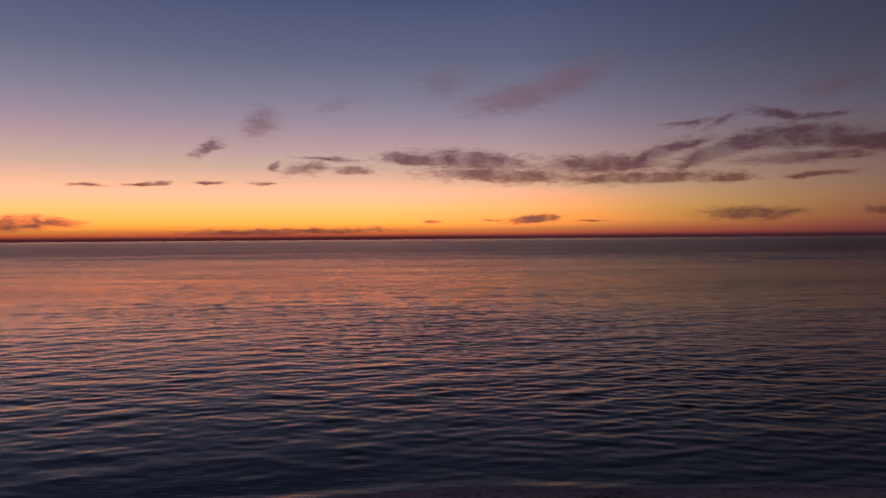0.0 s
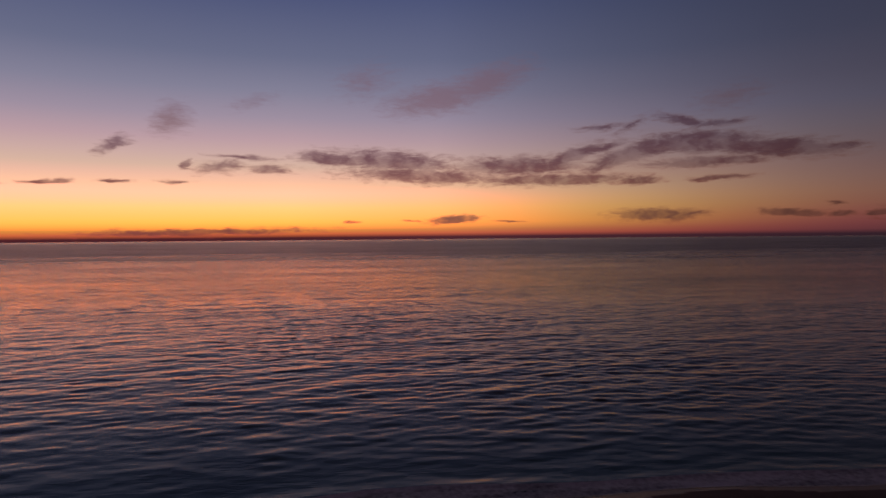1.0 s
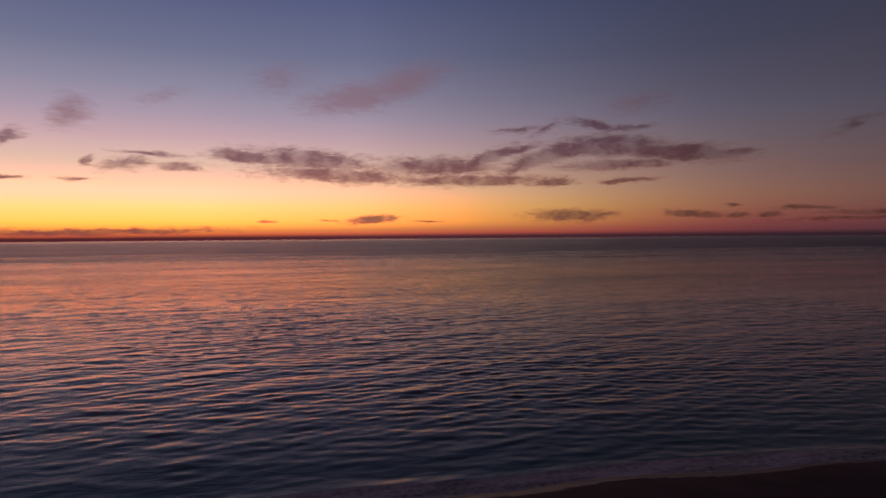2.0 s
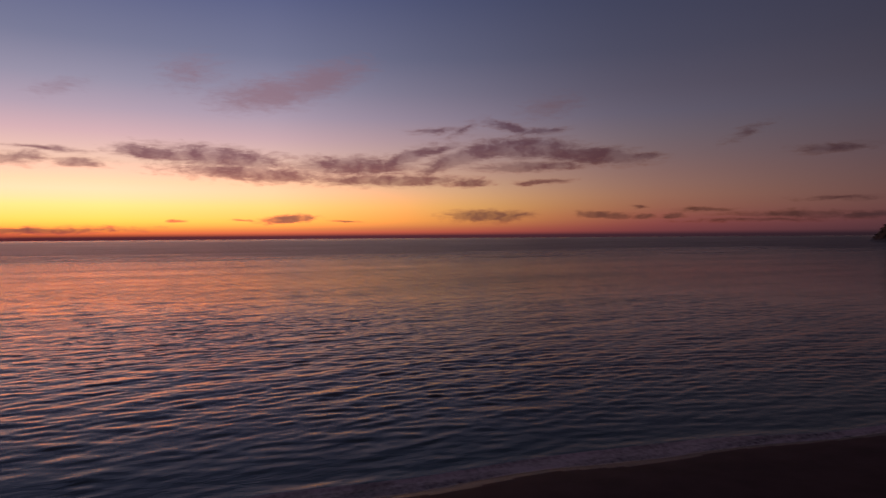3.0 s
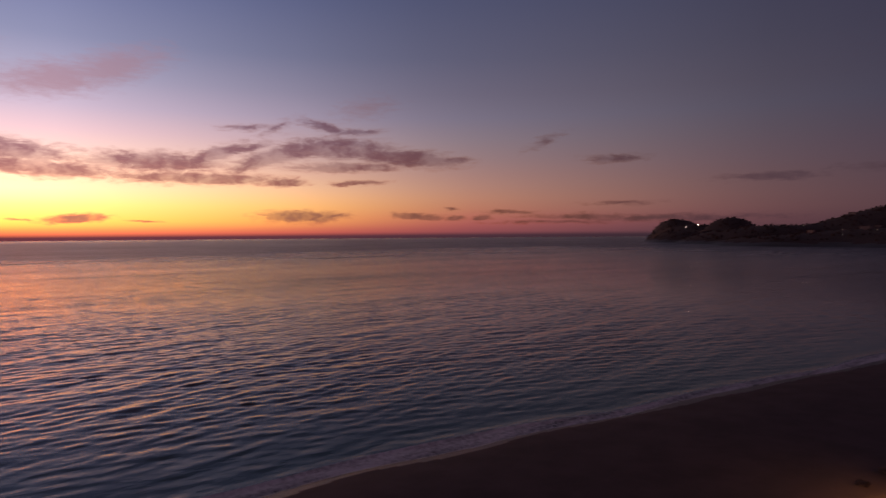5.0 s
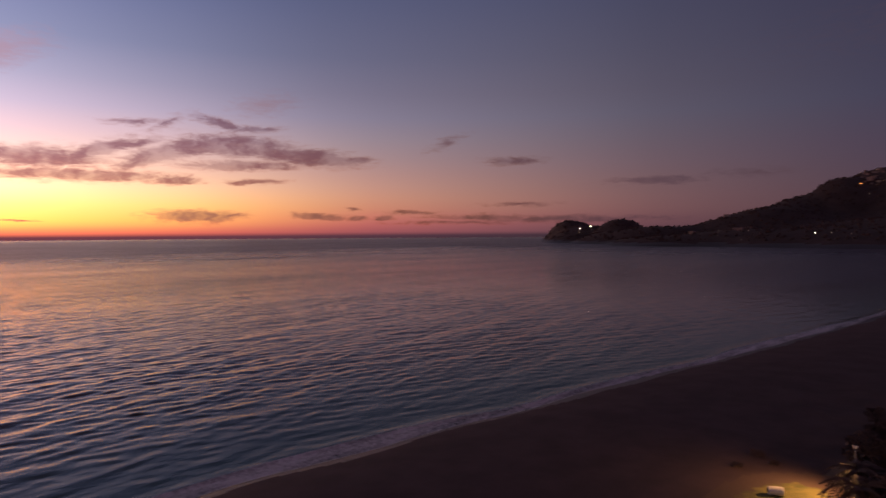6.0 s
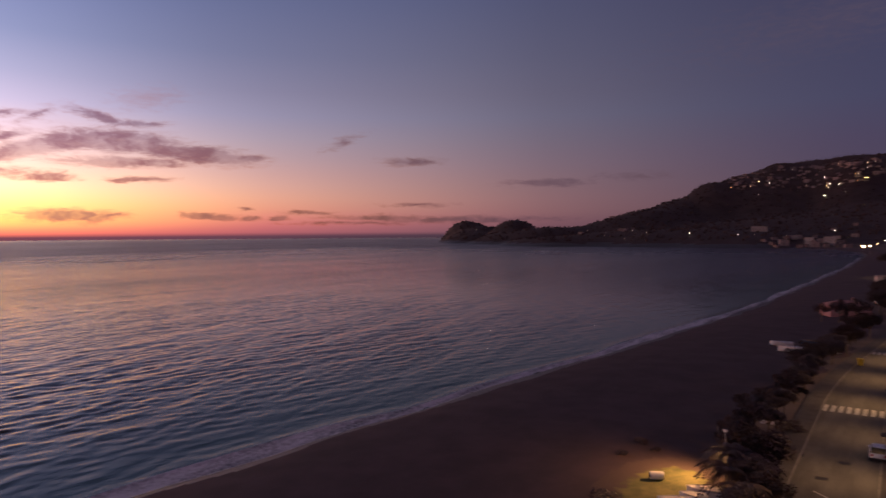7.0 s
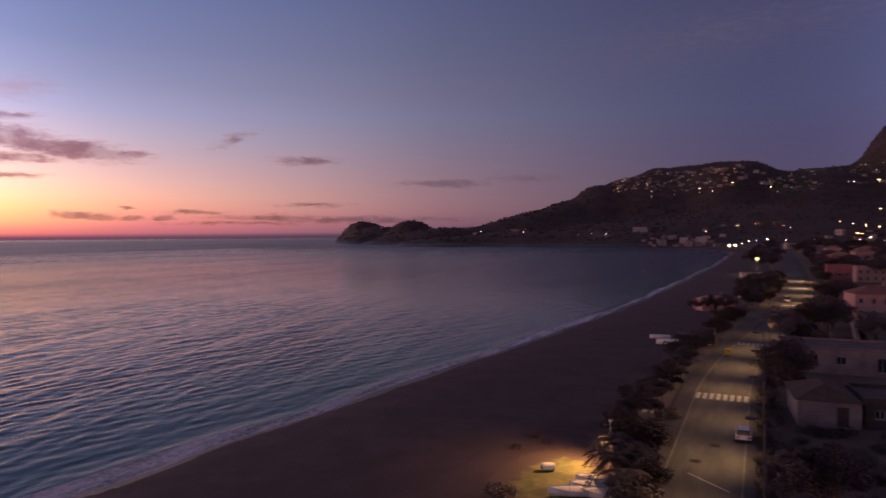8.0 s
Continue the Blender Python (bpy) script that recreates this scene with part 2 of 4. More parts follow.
def foam_material():
    m, n = material("sea_foam")
    at = n.node("TexCoord").outputs["Object"]
    lace = n.noise(at, 1.5, 6, 0.7)
    big = n.noise(n.node("Mapping", None, Vector=at, Scale=(0.25, 1, 1)).outputs[0], 0.35, 4, 0.6)
    cover = n.remap(n.math("ADD", n.math("MULTIPLY", lace, 0.5), n.math("MULTIPLY", big, 0.7)), 0.42, 0.72, 0.28, 0.94)
    p = n.node("BsdfPrincipled", None, Base_Color=n.mix(lace, (0.62, 0.60, 0.61, 1), (0.86, 0.85, 0.85, 1)), Roughness=0.5, IOR=1.35,
               Normal=n.node("Bump", None, Height=lace, Strength=0.12, Distance=0.03).outputs[0])
    t = n.node("BsdfTransparent")
    mixed = n.node("MixShader", None, i0=cover, i1=t.outputs[0], i2=p.outputs[0])
    n.tree.links.new(mixed.outputs[0], n.node("OutputMaterial").inputs[0])
    return m


def asphalt_material():
    m, n = material("worn_asphalt")
    at = n.node("TexCoord").outputs["Object"]
    grit, stain = n.noise(at, 9.0, 6, 0.7), n.noise(n.node("Mapping", None, Vector=at, Scale=(0.25, 1.2, 1)).outputs[0], 0.45, 5, 0.6)
    crack = n.node("TexVoronoi", {"feature": "DISTANCE_TO_EDGE"}, Vector=at, Scale=0.28).outputs[0]
    col = n.mix(n.remap(stain, 0.3, 0.7), (0.075, 0.072, 0.068, 1), (0.15, 0.145, 0.135, 1))
    col = n.mix(n.remap(grit, 0.3, 0.75, 0.0, 0.5), col, (0.2, 0.195, 0.18, 1))
    col = n.mix(n.remap(crack, 0.0, 0.012, 0.25, 0.0), col, (0.04, 0.04, 0.04, 1))
    p = n.node("BsdfPrincipled", None, Base_Color=col, Roughness=n.remap(stain, 0.3, 0.7, 0.75, 0.92), Specular_IOR_Level=0.15, Normal=n.node("Bump", None, Height=grit, Strength=0.4, Distance=0.02).outputs[0])
    n.tree.links.new(p.outputs[0], n.node("OutputMaterial").inputs[0])
    return m


def grass_material():
    """A grass patch that thins out into sand round its rim."""
    m, n = material("grass_on_sand")
    at = n.node("TexCoord").outputs["Object"]
    big, blades = n.noise(at, 0.7, 4), n.noise(at, 7.0, 5, 0.7)
    green = n.mix(n.remap(n.math("ADD", n.math("MULTIPLY", big, 0.6), n.math("MULTIPLY", blades, 0.4)), 0.35, 0.65), (0.07, 0.085, 0.024, 1), (0.19, 0.18, 0.058, 1))
    sand = n.mix(blades, (0.058, 0.040, 0.036, 1), (0.105, 0.072, 0.063, 1))
    c = n.node("SeparateXYZ", None, Vector=at)
    u = n.math("DIVIDE", n.math("SUBTRACT", c.outputs[0], 56.3), 6.2)
    v = n.math("DIVIDE", n.math("SUBTRACT", c.outputs[1], 16.4), 3.7)
    rim = n.math("SQRT", n.math("ADD", n.math("MULTIPLY", u, u), n.math("MULTIPLY", v, v)))
    rim = n.math("ADD", rim, n.math("MULTIPLY", n.math("SUBTRACT", n.noise(at, 0.9, 5, 0.65), 0.5), 0.9))
    col = n.mix(n.remap(rim, 0.8, 1.05), green, sand)
    p = n.node("BsdfPrincipled", None, Base_Color=col, Roughness=0.92, Normal=n.node("Bump", None, Height=blades, Strength=0.8, Distance=0.03).outputs[0])
    n.tree.links.new(p.outputs[0], n.node("OutputMaterial").inputs[0])
    return m


MAT_WATER, MAT_FOAM, MAT_ASPHALT = water_material(), foam_material(), asphalt_material()
MAT_SAND = plain("dark_sand", (0.045, 0.028, 0.031), (0.077, 0.049, 0.054), 0.9, 0.25, bump=0.7, fine=9)
MAT_WET = plain("wet_sand", (0.028, 0.021, 0.019), (0.045, 0.034, 0.03), 0.45, 0.3, bump=0.3)
MAT_SCRUB = plain("scrub_ground", (0.07, 0.056, 0.044), (0.15, 0.115, 0.09), 0.95, 0.12, bump=0.8)
MAT_HILL = plain("wooded_hill", (0.033, 0.020, 0.019), (0.062, 0.040, 0.037), 0.95, 0.03, bump=1.0, fine=20)
MAT_ROCK = plain("brown_cliff_rock", (0.05, 0.036, 0.03), (0.13, 0.095, 0.08), 0.9, 0.03, bump=1.0, fine=10)
MAT_GRASS = grass_material()
MAT_LEAF = plain("dark_leaves", (0.038, 0.025, 0.026), (0.070, 0.049, 0.047), 0.6, 0.8, vary=0.15)
MAT_BARK = plain("bark", (0.09, 0.07, 0.05), (0.19, 0.15, 0.11), 0.9, 3.0, bump=0.8)
MAT_PAVE = plain("concrete_pavement", (0.055, 0.05, 0.045), (0.10, 0.092, 0.083), 0.85, 0.6)
MAT_KERB = plain("kerb_stone", (0.14, 0.135, 0.125), (0.24, 0.23, 0.21), 0.8, 1.2)
MAT_PAINT = plain("worn_road_paint", (0.34, 0.33, 0.31), (0.58, 0.57, 0.54), 0.7, 1.5)
MAT_WHITE = plain("white_boat_paint", (0.60, 0.60, 0.59), (0.82, 0.82, 0.80), 0.35, 1.0)
MAT_COVER = plain("dull_boat_cover", (0.52, 0.50, 0.50), (0.72, 0.70, 0.69), 0.7, 1.2)
MAT_BLUE = plain("blue_boat_paint", (0.03, 0.07, 0.16), (0.06, 0.12, 0.24), 0.4, 1.5)
MAT_WOOD = plain("weathered_wood", (0.14, 0.10, 0.07), (0.28, 0.21, 0.15), 0.8, 2.0)
MAT_METAL = plain("galvanised_metal", (0.30, 0.30, 0.30), (0.45, 0.45, 0.44), 0.45, 4.0, metal=0.7)
MAT_DARK = plain("dark_metal", (0.02, 0.02, 0.022), (0.05, 0.05, 0.052), 0.5, 3.0)
MAT_IRON = plain("cast_iron_cover", (0.015, 0.014, 0.013), (0.04, 0.037, 0.034), 0.6, 4.0)
MAT_PLASTER = plain("pale_plaster", (0.24, 0.21, 0.20), (0.42, 0.37, 0.35), 0.9, 0.35, vary=0.2)
MAT_TOWN = plain("weathered_town_plaster", (0.15, 0.112, 0.11), (0.28, 0.21, 0.205), 0.9, 0.35, vary=0.35)
MAT_OLDTILE = plain("old_dark_roof_tile", (0.030, 0.021, 0.019), (0.062, 0.044, 0.038), 0.9, 0.8, vary=0.2)
MAT_PINK = plain("pink_plaster", (0.33, 0.19, 0.17), (0.46, 0.27, 0.24), 0.9, 0.35, vary=0.1)
MAT_RED = plain("red_plaster", (0.19, 0.066, 0.07), (0.27, 0.095, 0.10), 0.9, 0.35)
MAT_TILE = plain("clay_roof_tile", (0.16, 0.08, 0.055), (0.30, 0.15, 0.10), 0.85, 0.8, vary=0.2)
MAT_ROOFTOP = plain("flat_roof_screed", (0.06, 0.052, 0.05), (0.12, 0.10, 0.098), 0.9, 0.5)
MAT_FRAME = plain("painted_window_frame", (0.25, 0.24, 0.22), (0.40, 0.38, 0.36), 0.6, 3.0)
MAT_SHUTTER = plain("brown_shutter", (0.03, 0.02, 0.016), (0.06, 0.042, 0.032), 0.7, 3.0)
MAT_CAR = plain("white_car_paint", (0.62, 0.62, 0.60), (0.76, 0.76, 0.74), 0.25, 0.8, bump=0.02)
MAT_REDCAR = plain("red_car_paint", (0.32, 0.03, 0.03), (0.42, 0.05, 0.045), 0.25, 0.8, bump=0.02)
MAT_RUBBER = plain("tyre_rubber", (0.015, 0.015, 0.015), (0.035, 0.035, 0.035), 0.85, 6.0)
MAT_YELLOW = plain("yellow_plastic", (0.55, 0.42, 0.03), (0.75, 0.58, 0.06), 0.5, 2.0)
MAT_GLASS = plain("dark_window_glass", (0.015, 0.018, 0.022), (0.03, 0.034, 0.04), 0.2, 1.0, bump=0.0)
MAT_WARM = glowing("warm_lamp_glass", (1.0, 0.58, 0.22, 1), 13.0)
MAT_COLD = glowing("cold_lamp_glass", (1.0, 0.80, 0.58, 1), 10.0)
MAT_GLOBE = glowing("yellow_lamp_globe", (1.0, 0.74, 0.24, 1), 1.1)
MAT_DIM = glowing("shaded_lamp_glass", (1.0, 0.62, 0.25, 1), 0.12)
MAT_ORANGE = glowing("orange_lamp_glass", (1.0, 0.28, 0.07, 1), 9.0)


# ---------------------------------------------------------------- mesh helpers
def mesh_object(name, bm, mat, smooth=False):
    me = bpy.data.meshes.new(name)
    bm.to_mesh(me)
    bm.free()
    for m in (mat if isinstance(mat, (list, tuple)) else [mat]):
        me.materials.append(m)
    if smooth:
        me.polygons.foreach_set("use_smooth", [True] * len(me.polygons))
    return new(name, me)


def part(name, bm, mat, parent, label="", smooth=False):
    ob = mesh_object(name, bm, mat, smooth)
    ob.parent = parent
    if label:
        ob["label"] = label
    return ob


def empty(name, m, label, category, group="", kind=""):
    ob = new(name)
    ob.empty_display_size = 0.3
    ob.matrix_world = m
    ob.matrix_basis = m
    return tagged(ob, label, category, group, kind)


def box(bm, x0, x1, y0, y1, z0, z1, bevel=0.0):
    r = bmesh.ops.create_cube(bm, size=1.0, matrix=Matrix.Translation(((x0 + x1) / 2, (y0 + y1) / 2, (z0 + z1) / 2)) @ Matrix.Diagonal((x1 - x0, y1 - y0, z1 - z0, 1)))
    if bevel:
        edges = list({e for v in r["verts"] for e in v.link_edges})
        bmesh.ops.bevel(bm, geom=edges, offset=bevel, segments=2, affect="EDGES", profile=0.5)
    return bm


def boxed(*args, bevel=0.0):
    return box(bmesh.new(), *args, bevel=bevel)


def tube(bm, a, b, r0, r1, sides=8):
    a, b = Vector(a), Vector(b)
    d = b - a
    m = Matrix.Translation((a + b) / 2) @ d.to_track_quat("Z", "Y").to_matrix().to_4x4()
    bmesh.ops.create_cone(bm, cap_ends=True, segments=sides, radius1=r0, radius2=r1, depth=d.length, matrix=m)
    return bm


def grid_mesh(name, xs, ys, zz, mats, which=None, smooth=True):
    """A sheet over the grid xs by ys with heights zz[y][x]; which: the material's index for every cell."""
    nx, ny = len(xs), len(ys)
    co = np.empty((ny, nx, 3), np.float32)
    co[..., 0], co[..., 1], co[..., 2] = xs[None, :], ys[:, None], zz
    i = (np.arange(ny - 1)[:, None] * nx + np.arange(nx - 1)[None, :]).ravel()
    quads = np.stack([i, i + 1, i + nx + 1, i + nx], 1).astype(np.int32)
    me = bpy.data.meshes.new(name)
    me.vertices.add(nx * ny)
    me.vertices.foreach_set("co", co.ravel())
    me.loops.add(quads.size)
    me.loops.foreach_set("vertex_index", quads.ravel())
    me.polygons.add(len(quads))
    me.polygons.foreach_set("loop_start", np.arange(0, quads.size, 4, dtype=np.int32))
    me.polygons.foreach_set("use_smooth", np.full(len(quads), smooth))
    for m in mats:
        me.materials.append(m)
    if which is not None:
        me.polygons.foreach_set("material_index", which.ravel().astype(np.int32))
    me.update()
    me.validate()
    return new(name, me)


def steps(a, b, first, growth, last):
    """Coordinates from a to b whose spacing grows from first to last."""
    out, s = [a], first
    sign = 1 if b > a else -1
    while sign * (b - out[-1]) > s:
        out.append(out[-1] + sign * s)
        s = min(s * growth, last)
    return out + [b]


# ---------------------------------------------------------------- the lie of the land
def shore(x):
    """Where the waterline runs: its y for every x."""
    x = np.asarray(x, float)
    near = 44.6 + 13.9 * np.exp(-(np.maximum(x, 0.0) / 150.0) ** 2.3) - 0.028 * np.clip(x, 0, 520) - 0.12 * np.clip(-x, 0, 60)
    cusps = 0.4 * np.sin(x / 9.5 - 2.6) * np.exp(-np.maximum(x, 0) / 400) + 0.25 * np.sin(x / 4.1)
    return near + cusps + 50.0 * (np.clip(x - 700.0, 0.0, 500.0) / 320.0) ** 3


HILLS = []


def hill(bearing, far, top, wide, deep, square=1.3):
    a = radians(bearing)
    HILLS.append((far * math.sin(a), far * math.cos(a), a, top, wide, deep, square))


# the headland with its two humps
hill(57.1, 2090, 63, 56, 80, 1.8)
hill(58.6, 2000, 47, 70, 90, 1.4)
hill(61.2, 1850, 61, 60, 110, 1.4)
hill(64.8, 1650, 40, 120, 110, 1.5)
hill(63.0, 1420, 16, 60, 90, 1.5)
hill(66.5, 1400, 22, 100, 110, 1.4)
hill(70.5, 1420, 30, 110, 130, 1.4)
hill(75.0, 1390, 30, 120, 150, 1.4)
hill(79.5, 1330, 26, 120, 150, 1.4)
hill(58.0, 1960, 35, 70, 120, 1.5)
hill(60.5, 1720, 28, 70, 120, 1.5)
# the wooded ridge behind the bay
hill(70.5, 1750, 64, 110, 180, 1.2)
hill(73.0, 1850, 89, 110, 220, 1.2)
hill(75.2, 2000, 112, 90, 260, 1.3)
hill(77.6, 2150, 165, 80, 300, 1.5)
hill(80.5, 2300, 207, 110, 380, 1.4)
hill(83.0, 2400, 225, 100, 420, 1.5)
hill(87.4, 2500, 247, 150, 520, 2.0)
hill(90.5, 2500, 168, 170, 520, 1.4)
hill(94.5, 2600, 225, 220, 560, 1.4)
hill(99.4, 2800, 405, 135, 420, 1.4)
hill(108.0, 2900, 526, 330, 700, 1.3)
hill(122.0, 2600, 420, 500, 800, 1.3)
hill(84.0, 1750, 60, 330, 330, 1.3)
hill(93.0, 1900, 90, 300, 420, 1.3)


def sway(x, y, s, seed):
    """Cheap smooth noise for whole arrays, about -1 to 1."""
    rng = np.random.RandomState(seed)
    out = np.zeros(np.broadcast(x, y).shape)
    for k in range(9):
        a, f = rng.uniform(0, 2 * math.pi), rng.uniform(0.6, 2.4)
        out += np.sin((x * math.cos(a) + y * math.sin(a)) * f / s + rng.uniform(0, 6.3)) / f
    return out / 3.6


def land(x, y):
    """Height of the ground."""
    x, y = np.asarray(x, float), np.asarray(y, float)
    s = shore(x) - y
    beach = np.where(s < 0, s * 0.10, 2.0 * (1 - np.exp(-np.maximum(s, 0) / 9.0)) + 0.05 * sway(x, y, 2.5, 3))
    plain_z = beach + np.maximum(-y - 20, 0) * 0.02 * np.clip((s - 60) / 60, 0, 1)
    z = np.maximum(plain_z, -4.0)
    heap = np.zeros(np.broadcast(x, y).shape)
    for cx, cy, a, top, wide, deep, square in HILLS:
        u = ((x - cx) * math.cos(a) - (y - cy) * math.sin(a)) / wide
        v = ((x - cx) * math.sin(a) + (y - cy) * math.cos(a)) / deep
        bump = (top + 8.0) * np.exp(-((u * u + v * v) * 0.5) ** square) - 8.0
        heap = heap + np.maximum(bump, 0.0) ** 5
    z = np.maximum(z, heap ** 0.2 * (1.0 + 0.035 * sway(x, y, 60, 5)) - 1.2 - 6.0 * (heap <= 0))
    rough = np.clip((z - 8) / 140, 0, 1)
    return z + rough * (5.0 * sway(x, y, 45, 7) + 1.2 * sway(x, y, 14, 8))


def ground_z(x, y):
    return float(land(x, y))


gx = np.array(sorted(set(steps(20, -4900, 3.0, 1.09, 300) + steps(20, 200, 0.9, 1.0, 0.9) + steps(200, 1100, 0.95, 1.03, 16) + steps(1100, 3400, 14, 1.0, 14) + steps(3400, 4950, 20, 1.1, 200))))
gy = np.array(sorted(set(steps(66, -12, 0.55, 1.0, 0.55) + steps(-12, -1400, 0.8, 1.05, 15) + steps(-1400, -4900, 20, 1.1, 250) + steps(66, 1700, 1.0, 1.06, 13) + steps(1700, 2400, 16, 1.1, 100))))
GX, GY = np.meshgrid(gx, gy)
GZ = land(GX, GY)
cxm, cym = (gx[1:] + gx[:-1]) / 2, (gy[1:] + gy[:-1]) / 2
CX, CY = np.meshgrid(cxm, cym)
inland = shore(CX) - CY + 1.2 * sway(CX, CY, 4, 11)
cell_z = land(CX, CY)
kind_of = np.where(inland < 2.6, 1, 0)
kind_of = np.where((inland > 38 + 2.0 * sway(CX, CY, 3, 12)), 2, kind_of)
patch = np.hypot((CX - 56.3) / 6.2, (CY - 16.4) / 3.7) 
kind_of = np.where(patch < 1.5, 5, kind_of)
kind_of = np.where(cell_z > 6, 3, kind_of)
slope = np.hypot(*np.gradient(cell_z, cym, cxm))
kind_of = np.where((cell_z > 3) & (slope > 0.75 + 0.25 * sway(CX, CY, 25, 15)) & (CX > 1200) & (CY > 250), 4, kind_of)
ground = tagged(grid_mesh("ground", gx, gy, GZ, [MAT_SAND, MAT_WET, MAT_SCRUB, MAT_HILL, MAT_ROCK, MAT_GRASS], kind_of),
                "dark sandy beach rising to wooded hills round a bay", "ground", kind="structure")

# ---------------------------------------------------------------- the sea
sx = np.array(sorted(set(steps(-80, -4950, 0.5, 1.022, 200) + steps(-80, 170, 0.46, 1.0, 0.46) + steps(170, 4950, 0.5, 1.02, 200))))
sy = np.array(sorted(set(steps(22, 165, 0.34, 1.0, 0.34) + steps(165, 4960, 0.36, 1.009, 120))))
SX, SY = np.meshgrid(sx, sy)
coarse = np.maximum(np.gradient(sx)[None, :], np.gradient(sy)[:, None])
off = SY - shore(SX)
rng = np.random.RandomState(4)
SZ = np.zeros(SX.shape)
# long swell, its crests turning towards the beach, under short wind ripples
lines = [(rng.uniform(7.0, 20.0), 104 + rng.normal(0, 13), 0.0012) for k in range(14)]
lines += [(rng.uniform(3.2, 8.0), 100 + rng.normal(0, 24), 0.0020) for k in range(26)]
lines += [(1.05 * 3.2 ** rng.uniform(0, 1), 98 + rng.normal(0, 34), 0.0031) for k in range(46)]
bunch = 0.85 + 0.25 * sway(SX, SY, 22, 21)
for length, bearing, steep in lines:
    turn = radians(bearing)
    kx, ky = 2 * math.pi / length * math.cos(turn), 2 * math.pi / length * math.sin(turn)
    fade = np.clip((length / coarse - 2.4) / 1.6, 0, 1) * (bunch if length < 6 else 1.0)
    SZ += steep * length * fade * np.sin(kx * SX + ky * SY + rng.uniform(0, 6.3))
SZ *= 0.8 * np.clip((off + 10.0) / 42.0, 0.4, 1.0)
# small breakers that run up the beach
front = 2.4 + 0.9 * np.sin(SX / 21.0) + 0.5 * np.sin(SX / 7.3 + 1.0)
SZ += np.where(coarse < 3, 0.13 * np.exp(-((off - front) / np.where(off < front, 0.55, 1.5)) ** 2), 0)
SZ += np.where(coarse < 3, 0.07 * np.clip(sway(SX, SY, 14, 31) + 0.2, 0, 1) * np.exp(-((off - front - 7.0 - 1.5 * np.sin(SX / 17.0)) / 1.3) ** 2), 0)
sea = tagged(grid_mesh("water", sx, sy, SZ, [MAT_WATER]), "calm rippled sea with pink dusk sheen, out to the horizon", "sea", kind="structure")

# ---------------------------------------------------------------- foam along the waterline
fx = np.arange(-150.0, 720.0, 0.9)
fo = np.linspace(-0.5, 1.0, 15)
FX, FO = np.meshgrid(fx, fo)
run = (2.4 + 0.9 * np.sin(FX / 21.0) + 0.5 * np.sin(FX / 7.3 + 1.0)) * (1 - 0.45 * np.clip(FX / 500, 0, 1))
FY = shore(FX) + np.where(FO < 0, FO * (0.9 + 0.5 * np.sin(FX / 5.7)), FO * run)
FZ = np.maximum(land(FX, FY), 0.0) + np.clip(0.03 + 0.3 * FO, 0.03, 0.12) + 0.13 * np.exp(-((FO - 1.0) * run / 0.55) ** 2)


def sheet(name, X, Y, Z, mat):
    ny, nx = X.shape
    i = (np.arange(ny - 1)[:, None] * nx + np.arange(nx - 1)[None, :]).ravel()
    me = bpy.data.meshes.new(name)
    me.from_pydata(np.stack([X.ravel(), Y.ravel(), Z.ravel()], 1).tolist(), [], np.stack([i, i + 1, i + nx + 1, i + nx], 1).tolist())
    me.materials.append(mat)
    me.polygons.foreach_set("use_smooth", [True] * len(me.polygons))
    return new(name, me)


foam = tagged(sheet("foam", FX, FY, FZ, MAT_FOAM), "thin pale foam washing up the dark beach", "foam", kind="stuff")

# ---------------------------------------------------------------- the road
def road_mid(x):
    """The road's middle line: straight, then bending gently inland."""
    return 4.6 - 19.0 * (1 - math.exp(-(max(x - 95.0, 0.0) / 111.0) ** 1.7)) - 0.02 * max(x - 320, 0)


def strip(name, x0, x1, step, left, right, height, thick, mat, parent=None):
    """A slab that follows the road between two offsets from its middle line."""
    bm = bmesh.new()
    rows = []
    n = max(int((x1 - x0) / step), 1)
    for i in range(n + 1):
        x = x0 + (x1 - x0) * i / n
        y = road_mid(x)
        rows.append([bm.verts.new((x, y + right, height - thick)), bm.verts.new((x, y + right, height)), bm.verts.new((x, y + left, height)), bm.verts.new((x, y + left, height - thick))])
    for a, b in zip(rows, rows[1:]):
        for k in range(3):
            bm.faces.new((a[k], a[k + 1], b[k + 1], b[k]))
    bm.faces.new(rows[0])
    bm.faces.new(rows[-1][::-1])
    bmesh.ops.recalc_face_normals(bm, faces=bm.faces)
    if parent is None:
        return mesh_object(name, bm, mat)
    return part(name, bm, mat, parent)


ROAD_Z = 2.2
road = tagged(strip("road", -160, 900, 4, 3.2, -3.2, ROAD_Z, 0.6, MAT_ASPHALT), "worn two-lane asphalt seaside road lit by yellow lamps", "road", kind="structure")
pavement = tagged(strip("pavement", -160, 420, 4, 5.4, 3.2 + 0.16, ROAD_Z + 0.12, 0.6, MAT_PAVE), "concrete seaside pavement along the road", "pavement", kind="structure")
pavement_inner = tagged(strip("pavement", -160, 420, 4, -3.36, -4.3, ROAD_Z + 0.12, 0.6, MAT_PAVE), "narrow concrete pavement in front of the houses", "pavement", kind="structure")
for side_of in (3.2, -3.36):
    for k in range(60):
        x = 40 + 2.0 * k
        strip("kerb_stone", x, x + 1.97, 2, side_of + 0.16, side_of, ROAD_Z + 0.13, 0.5, MAT_KERB, pavement if side_of > 0 else pavement_inner)

